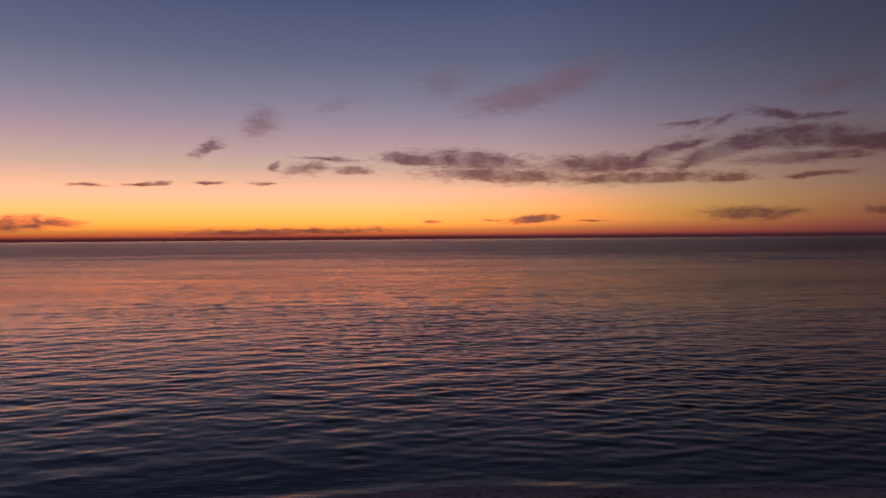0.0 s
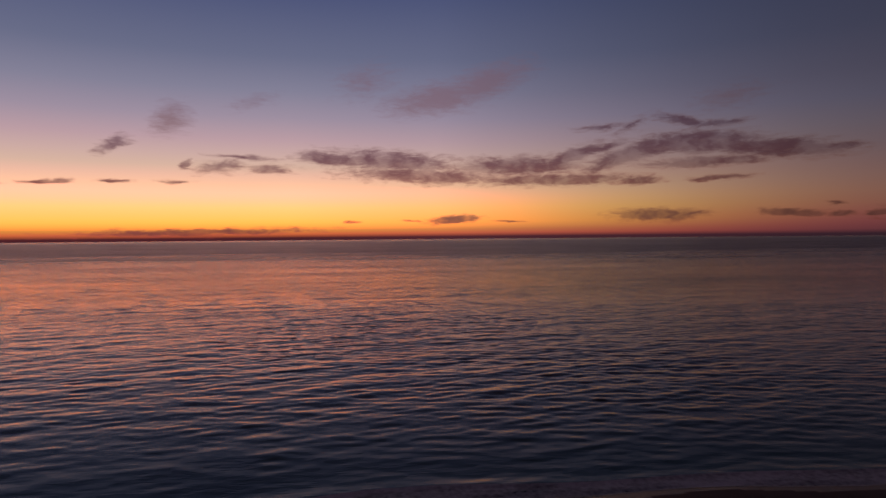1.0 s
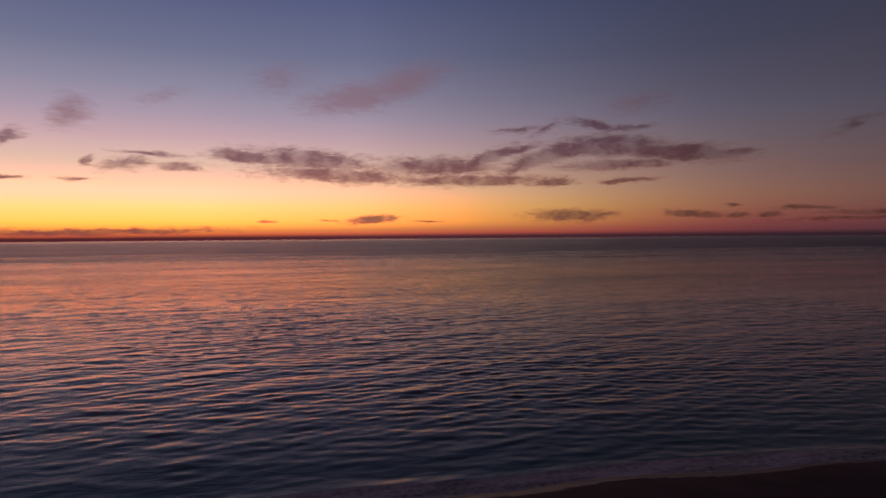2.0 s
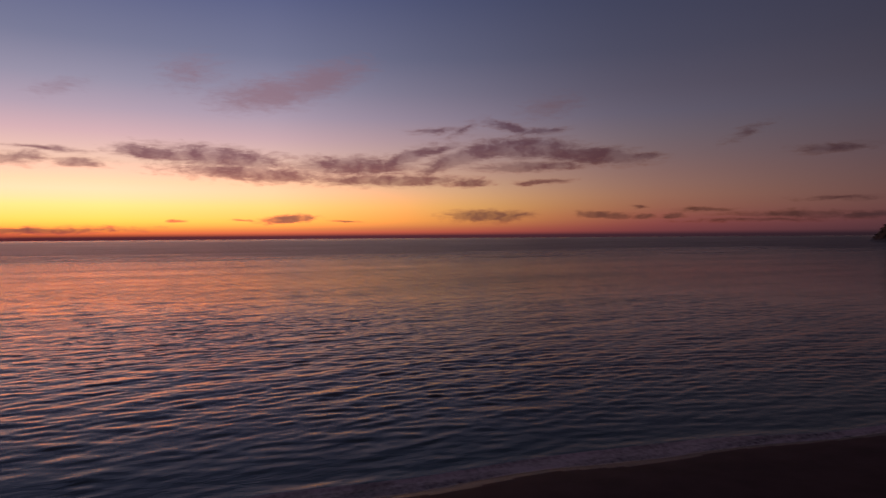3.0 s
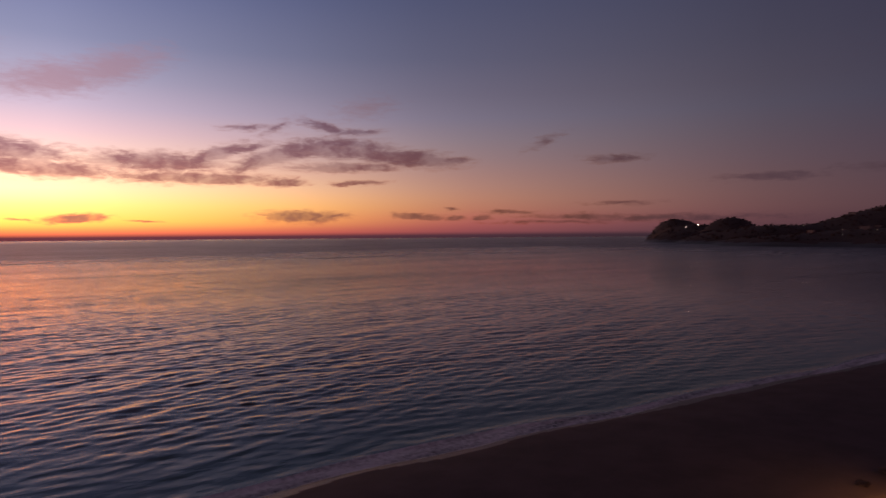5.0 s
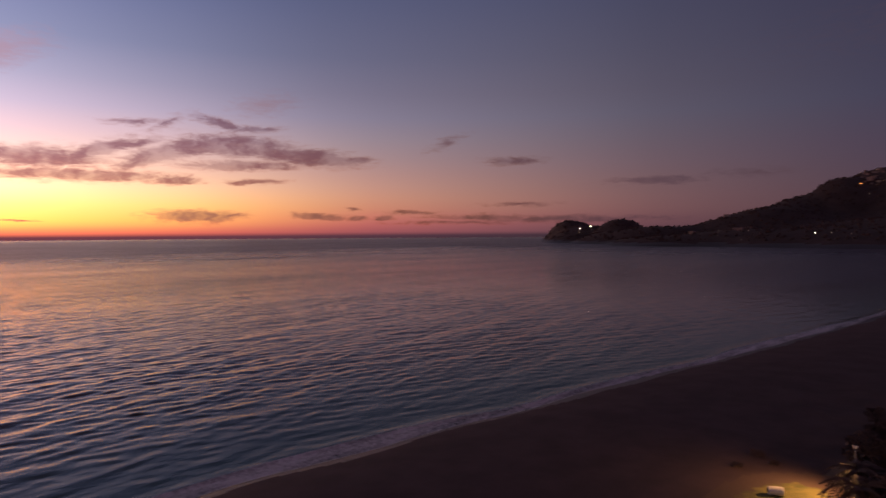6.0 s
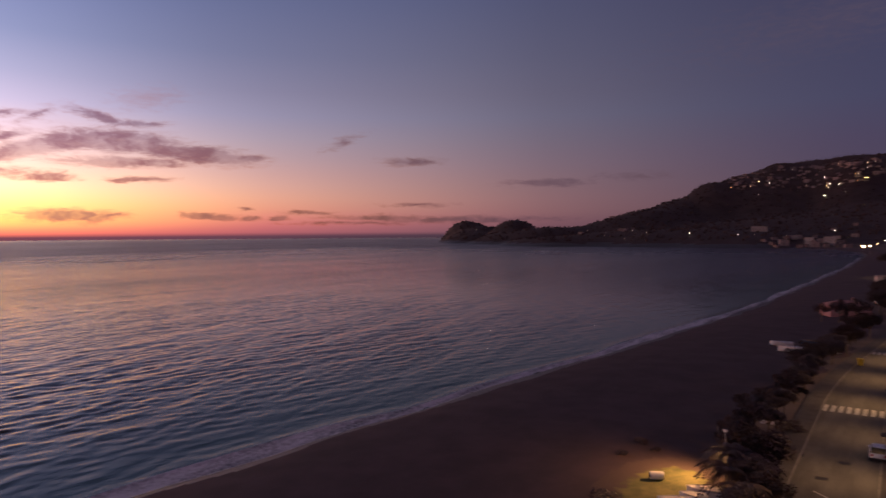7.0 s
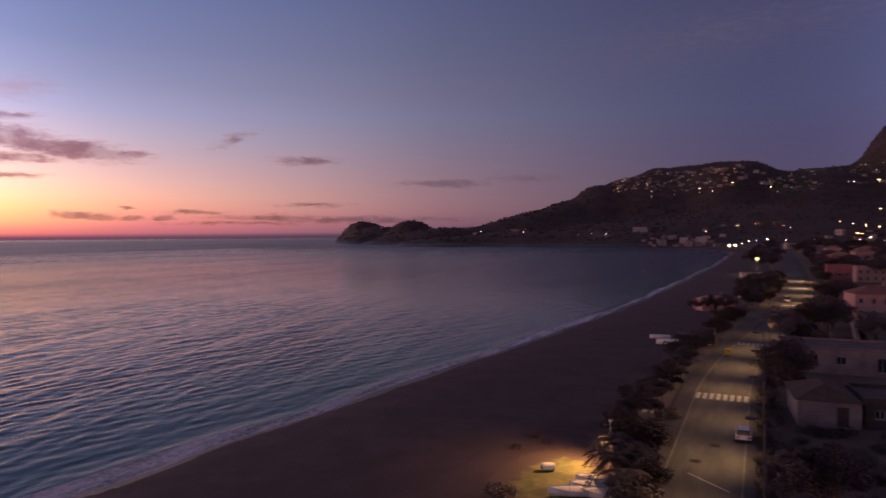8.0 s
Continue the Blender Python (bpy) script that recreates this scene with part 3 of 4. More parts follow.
# zebra crossings
for cross_x, wide in ((93.2, 3.4), (140.0, 3.0), (218.0, 4.0), (285.0, 4.0)):
    for k in range(8):
        y = road_mid(cross_x) - 2.9 + 0.83 * k
        part("crossing_stripe", boxed(cross_x - wide / 2, cross_x + wide / 2, y - 0.24, y + 0.24, ROAD_Z - 0.02, ROAD_Z + 0.012), MAT_PAINT, road)
bm = bmesh.new()
box(bm, -2.4, 2.4, -0.09, 0.09, -0.02, 0.012)
mark = part("lane_line", bm, MAT_PAINT, road)
mark.matrix_basis = pose(60.8, 4.1, ROAD_Z, 0, 0, 48)


for drain_x, drain_y in ((71.9, 8.1), (71.6, 4.2), (66.0, 5.6)):
    part("drain_cover", boxed(drain_x - 0.45, drain_x + 0.45, drain_y - 0.5, drain_y + 0.5, ROAD_Z - 0.02, ROAD_Z + 0.008), MAT_IRON, road)


# ---------------------------------------------------------------- lamps that light the place
def lamp_light(x, y, z, watts, colour=(1.0, 0.55, 0.21), wide=145):
    d = bpy.data.lights.new("lamp_light", "SPOT")
    d.energy, d.color, d.spot_size, d.spot_blend, d.shadow_soft_size = watts, colour, radians(wide), 1.0, 0.05
    ob = new("lamp_light", d)
    ob.location = (x, y, z)
    return ob


def street_lamp(x, y, high, reach, label, glass=MAT_DIM, turn=0.0, group="street lamps along the road"):
    base = ROAD_Z if abs(x) < 500 else ground_z(x, y)
    top = empty("street_lamp", pose(x, y, base, 0, 0, turn), label, "street lamp", group)
    bm = tube(bmesh.new(), (0, 0, -0.3), (0, 0, high), 0.09, 0.05, 8)
    part("pole", bm, MAT_DARK, top)
    part("base_collar", tube(bmesh.new(), (0, 0, -0.1), (0, 0, 0.5), 0.16, 0.12, 10), MAT_DARK, top)
    bm = tube(bmesh.new(), (0, 0, high - 0.05), (0, reach * 0.55, high + 0.32), 0.045, 0.04, 6)
    tube(bm, (0, reach * 0.55, high + 0.32), (0, reach, high + 0.36), 0.04, 0.035, 6)
    part("arm", bm, MAT_DARK, top)
    bm = boxed(-0.16, 0.16, reach - 0.1, reach + 0.6, high + 0.18, high + 0.44, bevel=0.05)
    head = part("lamp_head", bm, MAT_DARK, top)
    part("glass", boxed(-0.09, 0.09, reach + 0.06, reach + 0.46, high + 0.172, high + 0.2), glass, head, "glowing lamp glass")
    return top


for lamp_x, watts in ((52.0, 640), (67.0, 680), (82.0, 480), (97.0, 760), (114.0, 760), (132.0, 800), (152.0, 450)):
    street_lamp(lamp_x, road_mid(lamp_x) - 4.9, 8.0, 0.7, "dark metal street lamp with hooded head beside the road")
    lamp_light(lamp_x, road_mid(lamp_x) - 3.7, ROAD_Z + 8.0, watts, (1.0, 0.53, 0.22), 104).matrix_basis = look((lamp_x, road_mid(lamp_x) - 3.7, ROAD_Z + 8.0), (lamp_x, road_mid(lamp_x) + 0.8, ROAD_Z))
for lamp_x, watts in ((222.0, 1500), (252.0, 1100), (286.0, 1700), (326.0, 1900)):
    street_lamp(lamp_x, road_mid(lamp_x) - 4.9, 8.0, 0.7, "dark metal street lamp with hooded head beside the road")
    lamp_light(lamp_x, road_mid(lamp_x) - 3.7, ROAD_Z + 8.0, watts, (1.0, 0.53, 0.22), 140).matrix_basis = look((lamp_x, road_mid(lamp_x) - 3.7, ROAD_Z + 8.0), (lamp_x, road_mid(lamp_x) + 0.8, ROAD_Z))


# the lamp among the palms, and the bright globe lamp farther along
def post_lamp(x, y, base, high, glass, size, label, group=""):
    top = empty("post_lamp", pose(x, y, base), label, "street lamp", group)
    part("pole", tube(bmesh.new(), (0, 0, -0.3), (0, 0, high - size), 0.07, 0.05, 8), MAT_METAL, top)
    part("cap", tube(bmesh.new(), (0, 0, high + size * 0.6), (0, 0, high + size), size * 1.1, size * 0.3, 10), MAT_DARK, top)
    bm = bmesh.new()
    bmesh.ops.create_icosphere(bm, subdivisions=2, radius=size, matrix=Matrix.Translation((0, 0, high)))
    part("glass_globe", bm, glass, top, "glowing lamp globe", True)
    return top


post_lamp(62.7, 12.9, 2.0, 4.1, MAT_WHITE, 0.2, "pale metal lamp post behind the palms on the beach")
lamp_light(61.9, 14.4, 6.4, 1400, (1.0, 0.45, 0.17), 170).matrix_basis = look((61.9, 14.4, 6.4), (57.2, 20.0, 1.0))
post_lamp(376.0, 1.9, 2.2, 8.0, MAT_GLOBE, 0.8, "tall lamp post with a bright yellow globe", "bright lamps")
lamp_light(376.0, 1.0, 9.0, 2500, (1.0, 0.72, 0.3), 165)


# ---------------------------------------------------------------- plants
def leaf_cloud(bm, centre, radii, count, size, rnd):
    """Many small leaves round a clump's shell."""
    for k in range(count):
        d = Vector((rnd.gauss(0, 1), rnd.gauss(0, 1), rnd.gauss(0, 1))).normalized()
        r = rnd.uniform(0.55, 1.08)
        p = Vector(centre) + Vector((d.x * radii[0] * r, d.y * radii[1] * r, d.z * radii[2] * r))
        u = Vector((rnd.gauss(0, 1), rnd.gauss(0, 1), rnd.gauss(0, 0.6))).normalized() * size * rnd.uniform(0.6, 1.3)
        v = u.orthogonal().normalized() * size * 0.45
        bm.faces.new([bm.verts.new(p - u * 0.5), bm.verts.new(p + v * 0.5), bm.verts.new(p + u * 0.5), bm.verts.new(p - v * 0.5)])


def make_tree(seed, high, spread, label, group, leaves=130, leaf=0.36):
    rnd = random.Random(seed)
    top = empty("tree", Matrix.Identity(4), label, "tree", group)
    bm = bmesh.new()
    fork = Vector((rnd.uniform(-0.2, 0.2), rnd.uniform(-0.2, 0.2), high * 0.38))
    tube(bm, (0, 0, -0.3), fork * 0.5, high * 0.035, high * 0.028, 8)
    tube(bm, fork * 0.5, fork, high * 0.028, high * 0.024, 8)
    ends = []
    for k in range(7):
        a = k * 0.9 + rnd.uniform(-0.3, 0.3)
        e = fork + Vector((math.cos(a) * spread * rnd.uniform(0.35, 0.7), math.sin(a) * spread * rnd.uniform(0.35, 0.7), high * rnd.uniform(0.18, 0.48)))
        tube(bm, fork, e, high * 0.014, high * 0.006, 6)
        ends.append(e)
    part("trunk", bm, MAT_BARK, top)
    bm = bmesh.new()
    for e in ends + [fork + Vector((0, 0, high * 0.5))]:
        for k in range(3):
            c = e + Vector((rnd.uniform(-1, 1) * spread * 0.25, rnd.uniform(-1, 1) * spread * 0.25, rnd.uniform(-0.2, 0.6) * high * 0.12))
            s = spread * rnd.uniform(0.2, 0.34)
            leaf_cloud(bm, c, (s, s, s * 0.75), leaves, leaf, rnd)
    part("crown", bm, MAT_LEAF, top)
    return top


def make_bush(seed, high, spread, label, group):
    rnd = random.Random(seed)
    top = empty("bush", Matrix.Identity(4), label, "bush", group)
    bm = bmesh.new()
    for k in range(6):
        a = k * 1.05
        tube(bm, (0, 0, -0.2), (math.cos(a) * spread * 0.5, math.sin(a) * spread * 0.5, high * 0.6), 0.05, 0.02, 5)
    part("stem", bm, MAT_BARK, top)
    bm = bmesh.new()
    for k in range(11):
        a, r = rnd.uniform(0, 6.3), spread * math.sqrt(rnd.random()) * 0.8
        s = spread * rnd.uniform(0.25, 0.42)
        leaf_cloud(bm, (math.cos(a) * r, math.sin(a) * r, high * rnd.uniform(0.25, 0.75)), (s, s, high * 0.3), 75, 0.24, rnd)
    part("foliage", bm, MAT_LEAF, top)
    return top


def make_palm(seed, high, label, group):
    rnd = random.Random(seed)
    top = empty("palm_tree", Matrix.Identity(4), label, "palm tree", group)
    bm = bmesh.new()
    p = Vector((0, 0, -0.3))
    for k in range(8):
        q = Vector((0.05 * k * rnd.uniform(0.3, 1), 0.04 * k, -0.3 + (high + 0.3) * (k + 1) / 8))
        tube(bm, p, q, 0.2 - 0.008 * k, 0.17 - 0.008 * k, 9)
        p = q
    part("trunk", bm, MAT_BARK, top)
    for k in range(34):
        bm = bmesh.new()
        a = k * 2.4 + rnd.uniform(-0.2, 0.2)
        rise = rnd.uniform(-0.35, 0.95)
        length = rnd.uniform(1.9, 2.5)
        last = p.copy()
        d = Vector((math.cos(a), math.sin(a), 0))
        for j in range(1, 9):
            f = j / 8
            q = p + d * length * f + Vector((0, 0, length * (rise * f - 0.95 * f * f)))
            tube(bm, last, q, 0.025 * (1.1 - f), 0.025 * (1.0 - f) + 0.004, 4)
            side_v = d.cross(Vector((0, 0, 1)))
            for s in (-1, 1):
                tip = q + side_v * s * 0.62 * (1.15 - f) + d * 0.28 - Vector((0, 0, 0.18))
                bm.faces.new([bm.verts.new(q - d * 0.09), bm.verts.new(q + d * 0.1), bm.verts.new(tip)])
                mid = (last + q) / 2
                tip = mid + side_v * s * 0.6 * (1.2 - f) + d * 0.25 - Vector((0, 0, 0.15))
                bm.faces.new([bm.verts.new(mid - d * 0.09), bm.verts.new(mid + d * 0.1), bm.verts.new(tip)])
            last = q
        part("frond", bm, MAT_LEAF, top)
    return top


def scatter(make_at, spots):
    """Copies of a thing at places x, y with a size and a turn."""
    first = True
    for x, y, s, turn in spots:
        z = ground_z(x, y) - 0.02
        m = pose(x, y, z, 0, 0, turn) @ Matrix.Diagonal((s, s, s, 1))
        if first:
            make_at.matrix_basis = m
            first = False
        else:
            c = copy_thing(make_at, Matrix.Identity(4))
            c.matrix_basis = m


rnd = random.Random(9)
sea_side = [(x + rnd.uniform(-1, 1), road_mid(x) + 6.4 + rnd.uniform(0, 4.0 if x < 90 else 1.8), rnd.uniform(0.55, 0.95), rnd.uniform(0, 360)) for x in range(66, 118, 3)]
sea_far = [(x + rnd.uniform(-2, 2), road_mid(x) + 6.3 + rnd.uniform(0, 2.5 if x < 170 else 7), rnd.uniform(0.7, 1.1), rnd.uniform(0, 360)) for x in list(range(112, 168, 6)) + list(range(200, 330, 7))]
scatter(make_tree(1, 4.6, 2.6, "dark leafy tree beside the seaside pavement", "trees along the beach"), sea_side)
scatter(make_tree(2, 5.2, 3.0, "dark rounded tree between road and beach", "trees along the beach"), sea_far)
garden = [p for p in [(x + rnd.uniform(-2, 2), road_mid(x) - 6.5 - rnd.uniform(0, 9), rnd.uniform(0.7, 1.15), rnd.uniform(0, 360)) for x in list(range(50, 62, 4)) + list(range(95, 106, 3)) + list(range(119, 190, 4))] if not (90 < p[0] < 130 and p[1] < -4.5) and not (p[0] > 115 and -0.128 < p[1] / p[0] < -0.094)]
scatter(make_tree(3, 5.6, 3.0, "dark garden tree on the house side of the road", "garden trees"), garden)
back_town = [p for p in [(rnd.uniform(190, 620), rnd.uniform(-140, -32), rnd.uniform(0.8, 1.5), rnd.uniform(0, 360)) for k in range(70)] if not (p[0] < 420 and p[1] > -64)]
scatter(make_tree(4, 6.0, 3.4, "dark tree among the houses of the town", "trees in the town"), back_town)
scatter(make_tree(8, 7.5, 4.0, "broad dark tree hiding part of the houses", "garden trees"),
        [(101.0, -3.6, 1.0, 20), (99.0, -2.2, 0.9, 100), (97.5, -2.6, 0.8, 210), (135.0, -4.5, 1.0, 330), (143.0, -19.0, 0.9, 300), (156.0, -13.0, 1.1, 190), (140.0, -25.0, 1.0, 222),          (106.0, -2.6, 0.6, 40), (149.0, -8.0, 1.0, 140), (160.0, -9.5, 1.0, 200), (168.0, -12.0, 1.0, 260), (152.0, -13.0, 1.1, 15), (57.0, -5.0, 0.75, 95), (228.0, -23.0, 1.0, 5), (222.0, -20.0, 1.0, 65), (184.0, 12.0, 0.75, 100), (185.5, 16.0, 0.6, 140), (182.0, 8.5, 0.8, 180), ])
hinter = [(rnd.uniform(205, 330), 0.0, rnd.uniform(0.85, 1.25), rnd.uniform(0, 360)) for k in range(34)]
hinter = [(x, road_mid(x) - 7.5 - 18 * rnd.random() ** 1.5 if k % 3 else road_mid(x) + 7.5 + 9 * rnd.random(), s, q) for k, (x, y, s, q) in enumerate(hinter)]
hinter = [h for h in hinter if not (-40 < h[1] < road_mid(h[0]) - 11)]
scatter(make_tree(18, 6.4, 3.6, "dark crowded tree beside the seaside road", "trees along the far road"), hinter)
grove = []
while len(grove) < 130:
    a, d = radians(rnd.uniform(84.5, 99.5)), 330 + 820 * rnd.random() ** 1.3
    x, y = d * math.sin(a), d * math.cos(a)
    if abs(y - road_mid(x)) > 9 and not (x < 640 and road_mid(x) - 66 < y < road_mid(x) and rnd.random() < 0.6) and y < road_mid(x) + 24 and (x > 400 or y < -14):
        grove.append((x, y, rnd.uniform(0.9, 1.7), rnd.uniform(0, 360)))
scatter(make_tree(23, 6.5, 4.2, "dark tree on the plain between road and hill", "trees on the plain", 45, 0.75), grove)
scatter(make_tree(14, 4.4, 2.5, "dense dark tree beside the boats and the pavement", "trees near the boats"),
        [(57.6, 9.4, 0.85, 20), (61.8, 9.4, 0.9, 110), (54.3, 8.2, 0.8, 200), (50.4, 8.9, 0.85, 290), (64.6, 9.8, 0.9, 60), (65.0, 12.0, 0.75, 170)])
scatter(make_palm(5, 3.1, "dense palm with drooping dark fronds near the boats", "palms near the boats"),
        [(59.2, 11.8, 1.0, 0), (55.9, 10.9, 1.0, 77), (60.6, 11.2, 0.95, 154), (52.2, 9.6, 0.95, 231)])
scatter(make_bush(6, 1.3, 1.5, "low dark bush on the sand at the edge of the grass", "bushes on the beach"),
        [(50.6, 19.6, 0.9, 0), (59.5, 10.6, 1.1, 50), (63.5, 10.2, 1.2, 90), (67.5, 22.2, 0.5, 20), (66.0, 20.2, 0.35, 200), (70.5, 9.8, 1.2, 10), (75.0, 10.5, 1.1, 300), (80.5, 10.0, 1.1, 33), (63.0, 22.6, 0.4, 210), (56.5, 10.0, 1.1, 250)])
shrubs = [(rnd.uniform(58, 82), rnd.uniform(-17, -2.2), rnd.uniform(0.6, 0.95), rnd.uniform(0, 360)) for k in range(62)]
scatter(make_bush(9, 1.2, 1.7, "low dark shrub in the garden beside the road", "garden shrubs"), shrubs)
hedge = [(x, -0.9 - 0.4 * math.sin(x), 0.85, x * 37) for x in range(50, 118, 3)]
scatter(make_bush(7, 1.5, 1.5, "dark clipped hedge bush behind the pavement", "hedge by the road"), hedge)


# ---------------------------------------------------------------- boats and beach things
def boat(x, y, turn, long, wide, deep, hull_mat, label, cover=True, z=None):
    top = empty("boat", pose(x, y, ground_z(x, y) if z is None else z, 0, 0, turn), label, "boat", "boats drawn up on the beach")
    n = 11

    def half(f):
        return wide / 2 * (1 - max(0.0, (f - 0.35) / 0.65) ** 2.2) * (0.86 + 0.14 * min(1.0, f / 0.3))

    bm = bmesh.new()
    rows = []
    for i in range(n):
        f = i / (n - 1)
        xx = (f - 0.5) * long
        w, sheer, keel = max(half(f), 0.02), deep * (1 + 0.28 * f * f), deep * 0.5 * max(0, f - 0.7) ** 1.5
        rows.append([bm.verts.new((xx, s * w * k, keel + (sheer - keel) * h)) for s, k, h in ((-1, 1, 1), (-1, 0.93, 0.55), (-1, 0.6, 0.14), (1, 0, 0), (1, 0.6, 0.14), (1, 0.93, 0.55), (1, 1, 1))])
    for a, b in zip(rows, rows[1:]):
        for k in range(6):
            bm.faces.new((a[k], a[k + 1], b[k + 1], b[k]))
    bm.faces.new(rows[0][::-1])
    bmesh.ops.recalc_face_normals(bm, faces=bm.faces)
    part("hull", bm, hull_mat, top, smooth=True)
    bm = bmesh.new()
    for s in (-1, 1):
        for i in range(n - 1):
            a, b = rows_at(long, half, deep, i / (n - 1), s), rows_at(long, half, deep, (i + 1) / (n - 1), s)
            tube(bm, a, b, 0.035, 0.035, 6)
    part("gunwale", bm, hull_mat if cover else MAT_WOOD, top)
    bm = bmesh.new()
    deck = []
    for i in range(n):
        f = i / (n - 1)
        w = max(half(f), 0.02) - 0.012
        zz = deep * (1 + 0.28 * f * f) - 0.03
        deck.append([bm.verts.new(((f - 0.5) * long, -w, zz)), bm.verts.new(((f - 0.5) * long, 0, zz + (0.16 if cover else -deep * 0.5) * math.sin(math.pi * min(f + 0.08, 1)))), bm.verts.new(((f - 0.5) * long, w, zz))])
    for a, b in zip(deck, deck[1:]):
        for k in range(2):
            bm.faces.new((a[k], b[k], b[k + 1], a[k + 1]))
    part("cover" if cover else "deck", bm, hull_mat if cover else MAT_WOOD, top, smooth=True)
    for f in (0.3, 0.58):
        px, w, zz = (f - 0.5) * long, half(f), deep * (1 + 0.28 * f * f)
        if cover:
            ridge = (px, 0, zz - 0.01 + 0.16 * math.sin(math.pi * (f + 0.08)))
            bm = tube(bmesh.new(), (px, -w - 0.02, zz), ridge, 0.018, 0.018, 6)
            part("rope", tube(bm, ridge, (px, w + 0.02, zz), 0.018, 0.018, 6), MAT_WOOD, top)
        else:
            part("thwart", boxed(px - 0.1, px + 0.1, -w + 0.03, w - 0.03, deep * 0.99, deep * 1.03), MAT_WOOD, top)
    return top


def rows_at(long, half, deep, f, s):
    return ((f - 0.5) * long, s * max(half(f), 0.02), deep * (1 + 0.28 * f * f))


boat(57.0, 13.5, 112, 2.6, 1.25, 0.5, MAT_COVER, "small white rowing boat under a cover on the grass")
boat(55.3, 13.3, 110, 3.2, 1.4, 0.55, MAT_COVER, "white covered dinghy drawn up beside other boats")
boat(53.4, 14.1, 113, 4.1, 1.5, 0.6, MAT_COVER, "long white boat with a pointed bow on the grass")
boat(53.9, 12.1, 108, 2.8, 1.5, 0.6, MAT_COVER, "broad white dinghy wedged between two boats")
boat(135.0, 15.4, 104, 6.6, 2.2, 0.9, MAT_WHITE, "long pale fishing boat on the dark sand")
boat(141.4, 18.9, 110, 4.2, 1.5, 0.7, MAT_WHITE, "pale dinghy standing on the beach farther off")
boat(136.0, 10.6, 112, 3.6, 1.5, 0.7, MAT_WHITE, "pale boat beside the trees")
boat(146.0, 14.0, 95, 4.2, 1.6, 0.7, MAT_BLUE, "blue wooden fishing boat on the beach", cover=False)


def tank(x, y, turn):
    top = empty("water_tank", pose(x, y, ground_z(x, y) + 0.36, 0, 0, turn), "white plastic tank lying on the lit grass", "tank")
    bm = bmesh.new()
    m = Matrix.Rotation(radians(90), 4, "Y")
    bmesh.ops.create_cone(bm, cap_ends=True, segments=24, radius1=0.36, radius2=0.36, depth=1.2, matrix=m)
    bmesh.ops.bevel(bm, geom=[e for e in bm.edges if len(e.link_faces) == 2 and any(len(f.verts) > 4 for f in e.link_faces)], offset=0.07, segments=3, affect="EDGES")
    part("shell", bm, MAT_WHITE, top, smooth=False)
    for k in (-0.3, 0.05, 0.4):
        bm = bmesh.new()
        bmesh.ops.create_cone(bm, cap_ends=True, segments=24, radius1=0.375, radius2=0.375, depth=0.05, matrix=Matrix.Translation((k, 0, 0)) @ m)
        part("rib", bm, MAT_WHITE, top)
    part("lid", tube(bmesh.new(), (-0.6, 0, 0), (-0.68, 0, 0), 0.2, 0.2, 14), MAT_DARK, top, "dark screw lid")


tank(58.2, 17.7, -62)


def board(x, y, turn):
    top = empty("notice_board", pose(x, y, ground_z(x, y), 0, 0, turn), "pale blank notice board on two posts by the beach", "sign")
    for s in (-0.5, 0.5):
        part("post", boxed(s - 0.04, s + 0.04, -0.04, 0.04, -0.3, 1.75), MAT_WOOD, top)
    part("panel", boxed(-0.65, 0.65, -0.07, -0.042, 0.85, 1.75, bevel=0.008), MAT_WHITE, top)
    part("cap_rail", boxed(-0.7, 0.7, -0.1, 0.06, 1.75, 1.81), MAT_WOOD, top)


board(79.4, 12.0, -80)


def bin_box(x, y):
    top = empty("waste_bin", pose(x, y, ROAD_Z, 0, 0, 10) @ Matrix.Diagonal((0.78, 0.78, 0.85, 1)), "bright yellow wheeled waste container at the roadside", "waste bin")
    bm = bmesh.new()
    r = bmesh.ops.create_cone(bm, cap_ends=True, segments=4, radius1=0.62, radius2=0.78, depth=1.1, matrix=Matrix.Translation((0, 0, 0.72)) @ Matrix.Rotation(radians(45), 4, "Z"))
    bmesh.ops.bevel(bm, geom=list(bm.edges), offset=0.05, segments=2, affect="EDGES")
    part("tub", bm, MAT_YELLOW, top)
    part("lid", boxed(-0.6, 0.6, -0.6, 0.6, 1.28, 1.42, bevel=0.05), MAT_YELLOW, top)
    for sx_ in (-0.38, 0.38):
        for sy_ in (-0.38, 0.38):
            part("wheel", tube(bmesh.new(), (sx_ - 0.04, sy_, 0.1), (sx_ + 0.04, sy_, 0.1), 0.1, 0.1, 10), MAT_RUBBER, top)
    part("handle", tube(bmesh.new(), (-0.4, -0.66, 1.15), (0.4, -0.66, 1.15), 0.025, 0.025, 6), MAT_DARK, top)


bin_box(125.3, road_mid(125) + 2.6)


